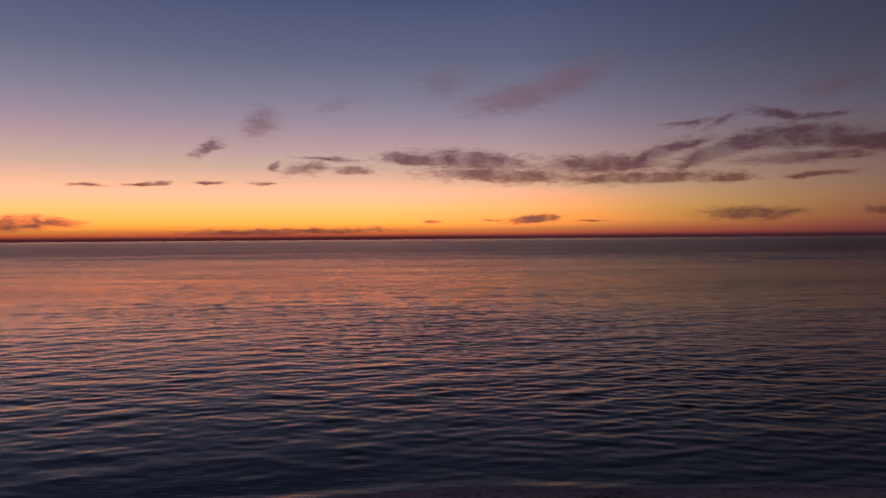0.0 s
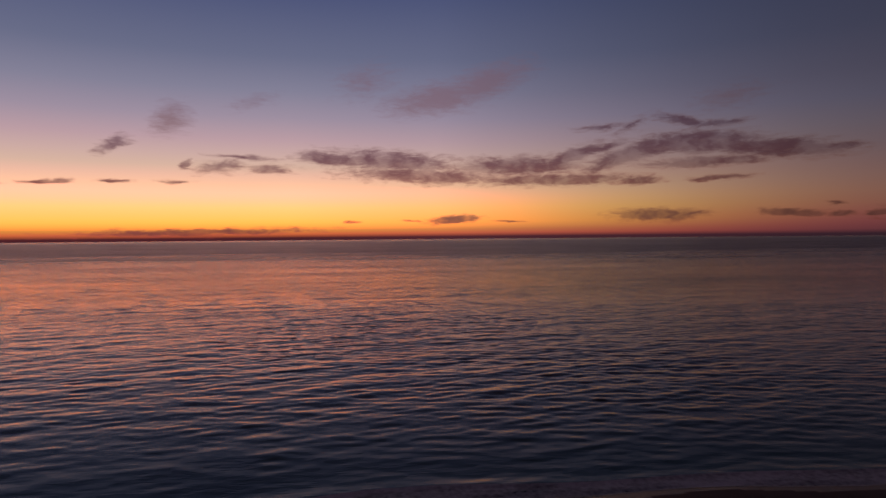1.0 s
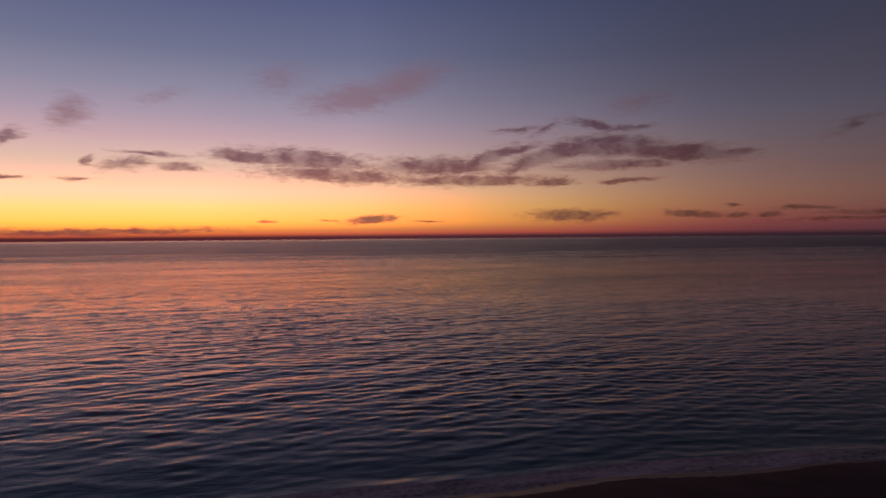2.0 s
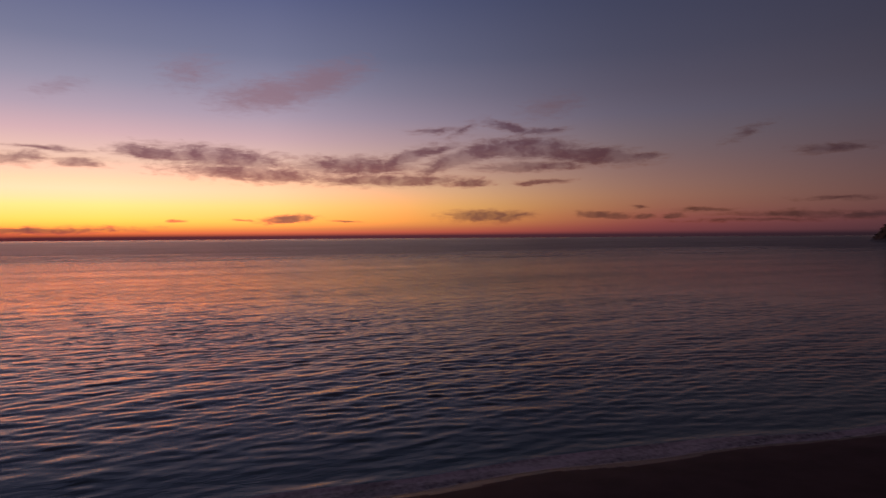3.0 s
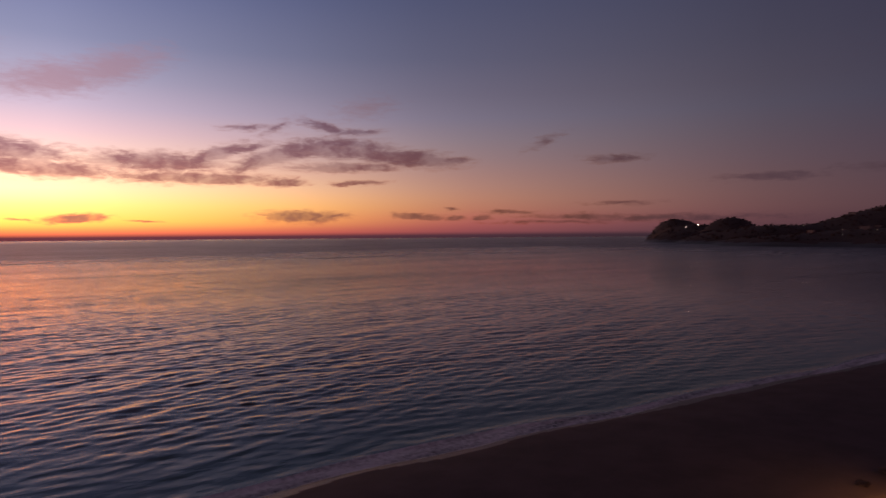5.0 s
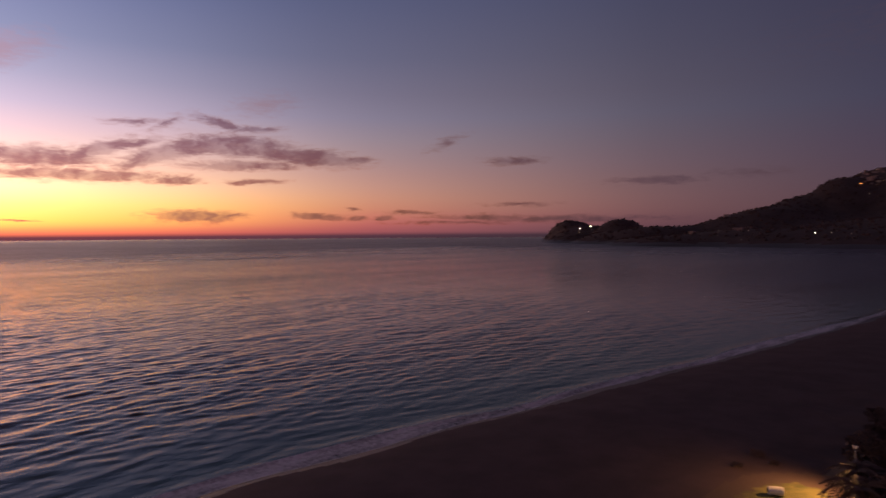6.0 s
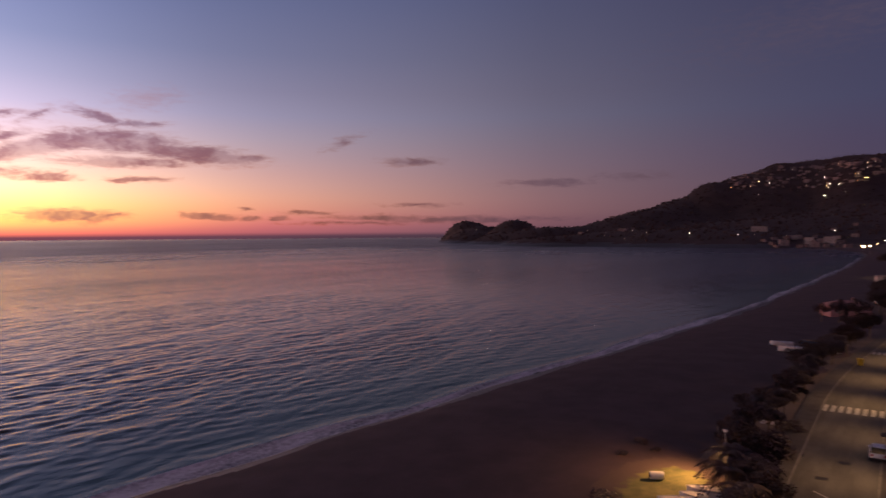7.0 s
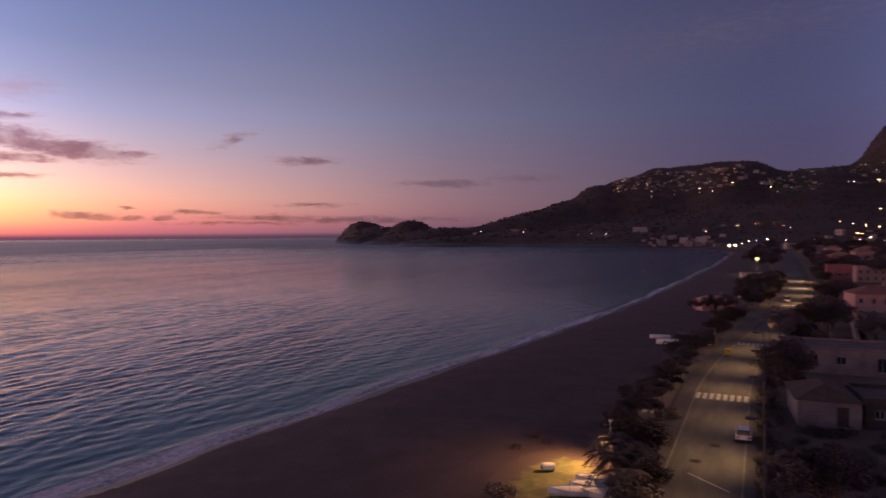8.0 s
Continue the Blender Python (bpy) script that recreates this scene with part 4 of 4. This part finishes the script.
# ---------------------------------------------------------------- cars
def car(x, y, turn, paint, label, long=3.9, wide=1.65, high=1.46):
    top = empty("car", pose(x, y, ROAD_Z, 0, 0, turn), label, "car", "cars along the road")
    L, w = long / 2, wide / 2
    prof = [(-L, 0.32), (-L, 0.72), (-L + 0.12, 0.93), (-L + 0.95, 0.99), (L - 0.9, 0.97), (L - 0.12, 0.82), (L, 0.62), (L, 0.32)]
    bm = bmesh.new()
    a = [bm.verts.new((px, -w, pz)) for px, pz in prof]
    b = [bm.verts.new((px, w, pz)) for px, pz in prof]
    bm.faces.new(a)
    bm.faces.new(b[::-1])
    for k in range(len(prof)):
        j = (k + 1) % len(prof)
        bm.faces.new((a[k], b[k], b[j], a[j]))
    bmesh.ops.recalc_face_normals(bm, faces=bm.faces)
    bmesh.ops.bevel(bm, geom=list(bm.edges), offset=0.07, segments=2, affect="EDGES")
    part("body", bm, paint, top, smooth=True)
    bm = bmesh.new()
    lo = [(-L + 0.1, 0.9), (L - 1.15, 0.9)]
    hi = [(-L + 0.42, high - 0.04), (L - 1.75, high - 0.04)]
    v = [bm.verts.new((px, s * ww, pz)) for (pts, ww) in ((lo, w - 0.08), (hi, w - 0.22)) for px, pz in pts for s in (-1, 1)]
    for f in ((0, 2, 3, 1), (4, 5, 7, 6), (0, 1, 5, 4), (2, 6, 7, 3), (0, 4, 6, 2), (1, 3, 7, 5)):
        bm.faces.new([v[i] for i in f])
    bmesh.ops.recalc_face_normals(bm, faces=bm.faces)
    part("window_glass", bm, MAT_GLASS, top)
    part("roof", boxed(-L + 0.4, L - 1.72, -w + 0.2, w - 0.2, high - 0.06, high, bevel=0.025), paint, top)
    for px in (-L + 0.75, L - 0.75):
        for s in (-1, 1):
            wheel = part("wheel", tube(bmesh.new(), (px, s * (w - 0.2), 0.31), (px, s * (w + 0.01), 0.31), 0.31, 0.31, 18), MAT_RUBBER, top)
            part("rim", tube(bmesh.new(), (px, s * (w - 0.02), 0.31), (px, s * (w + 0.022), 0.31), 0.19, 0.17, 14), MAT_METAL, wheel)
    for s in (-1, 1):
        part("tail_light", boxed(-L - 0.015, -L + 0.06, s * (w - 0.2) - 0.11, s * (w - 0.2) + 0.11, 0.62, 0.82, bevel=0.02), MAT_REDCAR, top)
        part("headlight", boxed(L - 0.1, L + 0.01, s * (w - 0.24) - 0.14, s * (w - 0.24) + 0.14, 0.58, 0.72, bevel=0.02), MAT_GLASS, top)
        part("mirror", boxed(L - 1.45, L - 1.27, s * (w + 0.07) - 0.08, s * (w + 0.07) + 0.08, 0.9, 1.03, bevel=0.02), paint, top)
    part("number_plate", boxed(-L - 0.02, -L - 0.005, -0.25, 0.25, 0.5, 0.6), MAT_WHITE, top)
    part("bumper", boxed(-L - 0.05, -L + 0.1, -w + 0.06, w - 0.06, 0.3, 0.46, bevel=0.03), MAT_DARK, top)
    return top


car(75.0, road_mid(75) - 3.0, 1, MAT_CAR, "small white hatchback parked at the kerb under a lamp", 3.5, 1.5, 1.42)
car(190.0, road_mid(190) + 2.2, -10, MAT_REDCAR, "red small car parked beside the road")
car(229.0, road_mid(229) + 2.2, -8, MAT_CAR, "white car parked by the crossing", high=1.9)
car(236.0, 5.6, 15, MAT_CAR, "white van parked on the beach side", 4.6, 1.9, 2.2)


# ---------------------------------------------------------------- houses
def facade(bm, width, high, depth, holes, reveal=0.22):
    """Four walls; the front, at y = 0, has openings (x0, x1, z0, z1) with reveals."""
    xs = sorted({0.0, width, *(h[0] for h in holes), *(h[1] for h in holes)})
    zs = sorted({-0.5, high, *(h[2] for h in holes), *(h[3] for h in holes)})
    for x0, x1 in zip(xs, xs[1:]):
        for z0, z1 in zip(zs, zs[1:]):
            mx, mz = (x0 + x1) / 2, (z0 + z1) / 2
            if not any(h[0] < mx < h[1] and h[2] < mz < h[3] for h in holes):
                bm.faces.new([bm.verts.new(p) for p in ((x0, 0, z0), (x1, 0, z0), (x1, 0, z1), (x0, 0, z1))])
    for x0, x1, z0, z1 in holes:
        for a, b in (((x0, z0), (x1, z0)), ((x1, z0), (x1, z1)), ((x1, z1), (x0, z1)), ((x0, z1), (x0, z0))):
            bm.faces.new([bm.verts.new(p) for p in ((a[0], 0, a[1]), (b[0], 0, b[1]), (b[0], reveal, b[1]), (a[0], reveal, a[1]))])
    for p in (((0, 0), (0, depth)), ((0, depth), (width, depth)), ((width, depth), (width, 0))):
        (ax, ay), (bx, by) = p
        bm.faces.new([bm.verts.new(q) for q in ((ax, ay, -0.5), (bx, by, -0.5), (bx, by, high), (ax, ay, high))])
    bmesh.ops.remove_doubles(bm, verts=bm.verts, dist=0.001)


def house(m, width, depth, high, wall_mat, label, holes, roof="flat", roof_mat=None, group="houses by the road", chimney=True):
    top = empty("house", m, label, "house", group)
    bm = bmesh.new()
    facade(bm, width, high, depth, holes)
    part("wall", bm, wall_mat, top)
    if roof == "flat":
        bm = boxed(0.02, width - 0.02, 0.02, depth - 0.02, high - 0.2, high - 0.05)
        slab = part("roof", bm, roof_mat or MAT_ROOFTOP, top)
        for r in ((-0.08, width + 0.08, -0.08, 0.14), (-0.08, width + 0.08, depth - 0.14, depth + 0.08), (-0.08, 0.14, 0.14, depth - 0.14), (width - 0.14, width + 0.08, 0.14, depth - 0.14)):
            part("parapet", boxed(*r, high - 0.04, high + 0.38), wall_mat, slab)
    else:
        bm = bmesh.new()
        o, rise = 0.4, min(width, depth) * 0.22
        inset = min(width, depth) / 2 if roof == "hip" else 0.0
        c = [bm.verts.new(p) for p in ((-o, -o, high), (width + o, -o, high), (width + o, depth + o, high), (-o, depth + o, high))]
        if width >= depth:
            r0, r1 = bm.verts.new((inset - o * (inset == 0), depth / 2, high + rise)), bm.verts.new((width - inset + o * (inset == 0), depth / 2, high + rise))
            fs = ((c[0], c[1], r1, r0), (c[1], c[2], r1), (c[2], c[3], r0, r1), (c[3], c[0], r0))
        else:
            r0, r1 = bm.verts.new((width / 2, inset - o * (inset == 0), high + rise)), bm.verts.new((width / 2, depth - inset + o * (inset == 0), high + rise))
            fs = ((c[0], c[1], r0), (c[1], c[2], r1, r0), (c[2], c[3], r1), (c[3], c[0], r0, r1))
        for f in fs:
            bm.faces.new(f)
        bm.faces.new(c[::-1])
        bmesh.ops.recalc_face_normals(bm, faces=bm.faces)
        tiles = part("roof", bm, roof_mat or MAT_TILE, top)
        if chimney:
            part("chimney", boxed(width * 0.7, width * 0.7 + 0.5, depth * 0.6, depth * 0.6 + 0.5, high + 0.1, high + rise + 0.6), wall_mat, tiles)
    for k, (x0, x1, z0, z1) in enumerate(holes):
        door = z0 < 0.2
        bm = bmesh.new()
        e = 0.07
        for b in ((x0, x0 + e, z0, z1), (x1 - e, x1, z0, z1), (x0 + e, x1 - e, z1 - e, z1), (x0 + e, x1 - e, z0, z0 + e), ((x0 + x1) / 2 - 0.03, (x0 + x1) / 2 + 0.03, z0 + e, z1 - e)):
            box(bm, b[0], b[1], 0.12, 0.19, b[2], b[3])
        w = part("door" if door else "window", bm, MAT_SHUTTER if door else MAT_FRAME, top)
        part("leaf" if door else "pane", boxed(x0 + e, x1 - e, 0.15, 0.17, z0 + e, z1 - e), MAT_SHUTTER if door else MAT_GLASS, w)
        if not door:
            part("sill", boxed(x0 - 0.08, x1 + 0.08, -0.1, 0.1, z0 - 0.09, z0), MAT_KERB, w)
    return top


def row_holes(width, floors, per, w=0.9, h=1.35, lift=0.9, storey=3.0):
    gap = width / per
    return [(gap * (k + 0.5) - w / 2, gap * (k + 0.5) + w / 2, lift + storey * f, lift + h + storey * f) for f in range(floors) for k in range(per)]


def facing(x, y, turn=0.0, z=2.2):
    """The pose of a house whose front looks back along the road."""
    return pose(x, y, z, 0, 0, -90 + turn)


house(facing(83.9, -3.8, 5), 6.3, 9.0, 2.8, MAT_TOWN, "low whitewashed house with a dark doorway behind a hedge", [(3.9, 5.1, 0.0, 2.2)], "hip", MAT_OLDTILE, chimney=False)
house(facing(85.3, -10.4, 6), 9.0, 8.0, 2.9, MAT_SHUTTER, "dark low outbuilding with a flat roof", [(1.0, 2.0, 1.0, 2.0)])
house(facing(116.5, -2.9, 2), 16.5, 10.0, 3.5, MAT_TOWN, "long single-storey house with tall dark windows", [(1.5, 2.6, 0.7, 2.7), (3.9, 5.2, 0.7, 2.7), (7.6, 9.0, 1.3, 2.5), (13.0, 14.3, 0.4, 2.6)])
house(facing(147.0, -18.2, 4), 8.5, 8.0, 5.2, MAT_TOWN, "pale two-storey house with a flat roof terrace", row_holes(8.5, 1, 3), group="houses in the town")


def garden_wall(x0, y0, x1, y1, high):
    """A rendered wall in bays, with piers and a coping."""
    top = empty("garden_wall", pose(x0, y0, ROAD_Z - 0.2, 0, 0, math.degrees(math.atan2(y1 - y0, x1 - x0))), "long pale rendered wall beside the gardens", "wall")
    long, bays = math.hypot(x1 - x0, y1 - y0), 9
    for k in range(bays):
        a, b = long * k / bays, long * (k + 1) / bays
        part("wall_panel", boxed(a + 0.2, b - 0.2, -0.12, 0.12, -0.3, high + 0.12 * (k % 3 == 1)), MAT_PLASTER, top)
        part("pier", boxed(a - 0.2, a + 0.2, -0.2, 0.2, -0.3, high + 0.25, bevel=0.02), MAT_PLASTER, top)
        part("coping", boxed(a + 0.2, b - 0.2, -0.2, 0.2, high + 0.12 * (k % 3 == 1) + 0.002, high + 0.12 * (k % 3 == 1) + 0.09), MAT_KERB, top)


garden_wall(131.0, -15.3, 186.0, -19.6, 2.7)
house(facing(190.0, -21.0, 10), 11.0, 9.0, 6.3, MAT_PINK, "two-storey pinkish house with tiled roof", row_holes(11, 2, 4), "hip", group="houses in the town")
house(facing(305.0, -24.0, 0), 8.8, 10.0, 8.0, MAT_RED, "tall red-walled house beside the road", row_holes(8.8, 2, 3), group="houses in the town")
house(facing(330.0, -37.0, 6), 14.0, 10.0, 6.4, MAT_PINK, "dull pink two-storey house with a flat roof", row_holes(14, 2, 5), group="houses in the town")
house(facing(200.0, -46.0, 5), 16.0, 10.0, 6.4, MAT_PLASTER, "broad pale apartment house", row_holes(16, 2, 6), group="houses in the town")
house(facing(262.0, -52.0, 5), 15.0, 10.0, 9.2, MAT_PINK, "three-storey pink apartment house", row_holes(15, 3, 5), group="houses in the town")
# a low pavilion on the beach, with a pinkish roof
house(facing(196.5, 14.8, 30), 10.2, 6.0, 2.5, MAT_PINK, "low beach pavilion with a pinkish tiled roof", [(1.0, 2.2, 0.9, 2.0), (3.2, 4.4, 0.0, 2.1), (5.8, 7.4, 0.9, 2.0)], "hip", MAT_PINK, group="beach pavilions")
house(facing(330.0, 8.0, 10), 14.0, 7.0, 2.8, MAT_PLASTER, "low pale kiosk under a bright lamp", [(2.0, 4.0, 0.9, 2.0), (6.0, 8.0, 0.0, 2.1)], group="beach pavilions")

town_rnd = random.Random(44)
for k in range(16):
    x = 335 + 19 * k + town_rnd.uniform(-5, 5)
    y = road_mid(x) - 16 - town_rnd.uniform(0, 46)
    tone, words = ((MAT_PINK, "dull pink house among the far roadside trees"), (MAT_TOWN, "grey rendered house among the far roadside trees"), (MAT_RED, "red-washed house among the far roadside trees"))[k % 3]
    house(facing(x, y, town_rnd.uniform(-12, 18), ground_z(x, y)), 12.0, 9.0, 5.8 + 2.6 * (k % 2), tone, words, row_holes(12, 2, 3), "hip" if k % 2 else "flat", group="houses in the town")
for bearing, far, wide, high in ((83.9, 1160, 13.0, 11.0), (85.2, 1120, 15.0, 15.0), (85.7, 1180, 12.0, 12.0), (80.2, 1290, 26.0, 9.0), (82.6, 1190, 18.0, 6.0)):
    a = radians(bearing)
    x, y = far * math.sin(a), far * math.cos(a)
    house(pose(x, y, ground_z(x, y), 0, 0, -bearing), wide, 10.0, high, MAT_PLASTER, "pale building facing the bay on the far waterfront", row_holes(wide, max(int(high / 3.2), 1), 3), group="waterfront buildings")

# the town along the foot of the hill and up the slope
kinds = [
    house(Matrix.Identity(4), 11, 9, 6.4, MAT_TOWN, "small weathered house in the hillside town", row_holes(11, 2, 2, 1.1), "hip", MAT_OLDTILE, group="hillside houses"),
    house(Matrix.Identity(4), 14, 10, 9.4, MAT_TOWN, "grey three-storey house in the hillside town", row_holes(14, 3, 1, 1.4), "flat", group="hillside houses"),
    house(Matrix.Identity(4), 9, 9, 6.2, MAT_TOWN, "small dull house among the hillside roofs", row_holes(9, 1, 2, 1.1), "hip", MAT_OLDTILE, group="hillside houses"),
]
sites = []
rnd = random.Random(21)


def settle(count, bearing0, bearing1, far0, far1, low, high):
    tries = 0
    while count and tries < 4000:
        tries += 1
        a, d = radians(rnd.uniform(bearing0, bearing1)), rnd.uniform(far0, far1)
        x, y = d * math.sin(a), d * math.cos(a)
        z = ground_z(x, y)
        if low < z < high and all((x - p[0]) ** 2 + (y - p[1]) ** 2 > 200 for p in sites):
            sites.append((x, y, z))
            count -= 1


settle(120, 78.6, 88.5, 1750, 2420, 138, 212)
settle(26, 88.0, 93.5, 1800, 2450, 135, 190)
settle(34, 92.5, 99.2, 2000, 2700, 150, 290)
settle(9, 66.5, 71.0, 1350, 1750, 14, 60)
settle(4, 80, 85, 1150, 1400, 2.5, 14)
settle(18, 81.3, 86.8, 1080, 1350, 0.8, 16)
settle(20, 84, 99, 700, 1500, 1.5, 45)
for k, (x, y, z) in enumerate(sites):
    turn = math.degrees(math.atan2(y, x)) - 90 + rnd.uniform(-35, 35)
    s = rnd.uniform(0.6, 0.95)
    m = pose(x, y, z - 0.5, 0, 0, turn) @ Matrix.Diagonal((s, s, s * rnd.uniform(0.85, 1.15), 1))
    src = kinds[k % 3]
    if k < 3:
        src.matrix_basis = m
    else:
        copy_thing(src, Matrix.Identity(4)).matrix_basis = m

# far lamps of the town
far_lamps = [
    post_lamp(2000, 400, 0, 6.5, MAT_COLD, 0.46, "far street lamp glowing white above the town", "far lamps"),
    post_lamp(2000, 410, 0, 6.5, MAT_WARM, 0.52, "far street lamp glowing yellow above the town", "far lamps"),
    post_lamp(2000, 420, 0, 6.5, MAT_ORANGE, 0.58, "far street lamp glowing orange above the town", "far lamps"),
]
placed = [0, 0, 0]


def far_lamp(bearing, far, tone, size=1.0, lift=0.0):
    a = radians(bearing)
    x, y = far * math.sin(a), far * math.cos(a)
    m = pose(x, y, ground_z(x, y) + lift) @ Matrix.Diagonal((size, size, size, 1))
    if placed[tone] == 0:
        far_lamps[tone].matrix_basis = m
    else:
        copy_thing(far_lamps[tone], Matrix.Identity(4)).matrix_basis = m
    placed[tone] += 1


# lamps: bearing, distance, tone, size
far_lamp(80.66, 1967, 1, 1.2)
far_lamp(81.41, 1952, 0, 1.1)
far_lamp(83.28, 2009, 0, 0.8)
far_lamp(83.84, 2021, 0, 0.6)
far_lamp(84.51, 1997, 1, 0.8)
far_lamp(85.20, 1955, 0, 1.0)
far_lamp(86.37, 1913, 0, 0.8)
far_lamp(86.81, 1934, 0, 0.7)
far_lamp(87.34, 1919, 0, 0.7)
far_lamp(87.86, 1886, 1, 1.3)
far_lamp(88.07, 1895, 1, 1.0)
far_lamp(89.06, 1976, 0, 0.6)
far_lamp(89.74, 2009, 0, 0.8)
far_lamp(90.16, 2060, 0, 0.8)
far_lamp(92.13, 2171, 0, 1.3)
far_lamp(91.89, 2072, 0, 0.8)
far_lamp(93.09, 2072, 0, 1.0)
far_lamp(94.19, 2069, 0, 0.8)
far_lamp(95.26, 2063, 0, 0.7)
far_lamp(95.79, 2063, 0, 0.6)
far_lamp(96.24, 2066, 0, 0.6)
far_lamp(97.05, 2081, 1, 1.0)
far_lamp(97.41, 2081, 1, 1.2)
far_lamp(97.70, 2093, 1, 1.1)
far_lamp(96.60, 2384, 0, 0.8)
far_lamp(96.97, 2345, 0, 0.9)
far_lamp(97.55, 2297, 0, 0.8)
far_lamp(98.05, 2321, 0, 0.9)
far_lamp(81.70, 1868, 0, 1.0)
far_lamp(80.65, 1871, 0, 0.8)
far_lamp(79.12, 1856, 0, 0.7)
far_lamp(83.56, 1904, 0, 0.9)
far_lamp(85.56, 1907, 0, 0.8)
far_lamp(85.56, 1883, 0, 0.8)
far_lamp(86.19, 1886, 0, 0.8)
far_lamp(86.55, 1853, 0, 0.9)
far_lamp(85.21, 1841, 0, 1.0)
far_lamp(90.41, 1967, 0, 0.9)
far_lamp(90.66, 1946, 1, 0.9)
far_lamp(90.91, 1931, 1, 0.9)
far_lamp(91.16, 1922, 1, 0.8)
far_lamp(78.63, 1928, 2, 0.7)
far_lamp(88.30, 1361, 1, 0.9)
far_lamp(89.58, 1370, 2, 0.7)
far_lamp(91.58, 1337, 2, 0.8)
far_lamp(92.03, 1304, 0, 1.0)
far_lamp(95.28, 1376, 1, 0.9)
far_lamp(96.15, 1346, 1, 1.0)
far_lamp(97.00, 1328, 1, 0.9)
far_lamp(97.76, 1301, 1, 1.1)
far_lamp(97.83, 1589, 1, 0.8)
far_lamp(96.46, 1166, 2, 1.6)
far_lamp(96.71, 1202, 2, 1.0)
far_lamp(97.22, 1112, 0, 1.0)
far_lamp(96.56, 1082, 0, 0.9)
far_lamp(98.01, 1040, 0, 0.8)
far_lamp(89.08, 1142, 0, 0.9)
far_lamp(89.64, 1154, 0, 0.8)
far_lamp(90.48, 1142, 0, 1.1)
far_lamp(91.78, 1130, 0, 1.1)
far_lamp(93.74, 1136, 0, 1.0)
far_lamp(87.70, 758, 1, 1.5)
far_lamp(88.13, 779, 1, 1.4)
far_lamp(88.57, 1106, 1, 0.8)
far_lamp(75.67, 1238, 0, 0.7)
far_lamp(76.80, 1226, 0, 0.7)
far_lamp(78.00, 1211, 0, 0.6)
far_lamp(79.21, 1202, 0, 0.6)
far_lamp(80.46, 1193, 0, 0.6)
far_lamp(81.60, 1199, 0, 0.6)
far_lamp(82.73, 1208, 0, 0.7)
far_lamp(85.93, 1304, 0, 0.8)
far_lamp(57.76, 1874, 0, 1.7)
far_lamp(58.70, 1898, 0, 2.0)
far_lamp(66.23, 1583, 0, 0.7)
far_lamp(67.33, 1367, 0, 0.9)
far_lamp(68.87, 1349, 0, 0.7)
far_lamp(71.07, 1322, 0, 0.6)
far_lamp(72.21, 1289, 0, 0.7)
far_lamp(68.81, 1298, 0, 0.5)
far_lamp(70.45, 1250, 0, 0.5)


# small lamps in front of many of the hillside houses
for x, y, z in sites[:180]:
    if rnd.random() < 0.5:
        far_lamp(math.degrees(math.atan2(x, y)), math.hypot(x, y) - 9, rnd.choice((0, 0, 0, 0, 1, 1, 2)), rnd.uniform(0.3, 0.7))


# ---------------------------------------------------------------- woods on the hills
rng = np.random.RandomState(12)
n = 16000
wx, wy = rng.uniform(1100, 3300, n), rng.uniform(-900, 1350, n)
wz = land(wx, wy)
keep = (wz > 9) & ((wy > 250) | (rng.uniform(0, 1, n) < 0.8))
wx, wy, wz = wx[keep], wy[keep], wz[keep]
bm = bmesh.new()
bmesh.ops.create_icosphere(bm, subdivisions=1, radius=1.0)
ball_v = np.array([v.co[:] for v in bm.verts])
ball_f = np.array([[v.index for v in f.verts] for f in bm.faces])
bm.free()
size = rng.uniform(1.5, 3.4, len(wx))
jit = rng.uniform(0.7, 1.35, (len(wx), len(ball_v), 1))
co = ball_v[None] * jit * size[:, None, None] * np.array([1, 1, 0.85]) + np.stack([wx, wy, wz + size * 0.45], 1)[:, None, :]
fa = ball_f[None] + (np.arange(len(wx)) * len(ball_v))[:, None, None]
me = bpy.data.meshes.new("woods")
me.from_pydata(co.reshape(-1, 3).tolist(), [], fa.reshape(-1, 3).tolist())
me.materials.append(MAT_HILL)
woods = tagged(new("woods", me), "dark woods and scrub covering the far hills", "woods", kind="stuff")
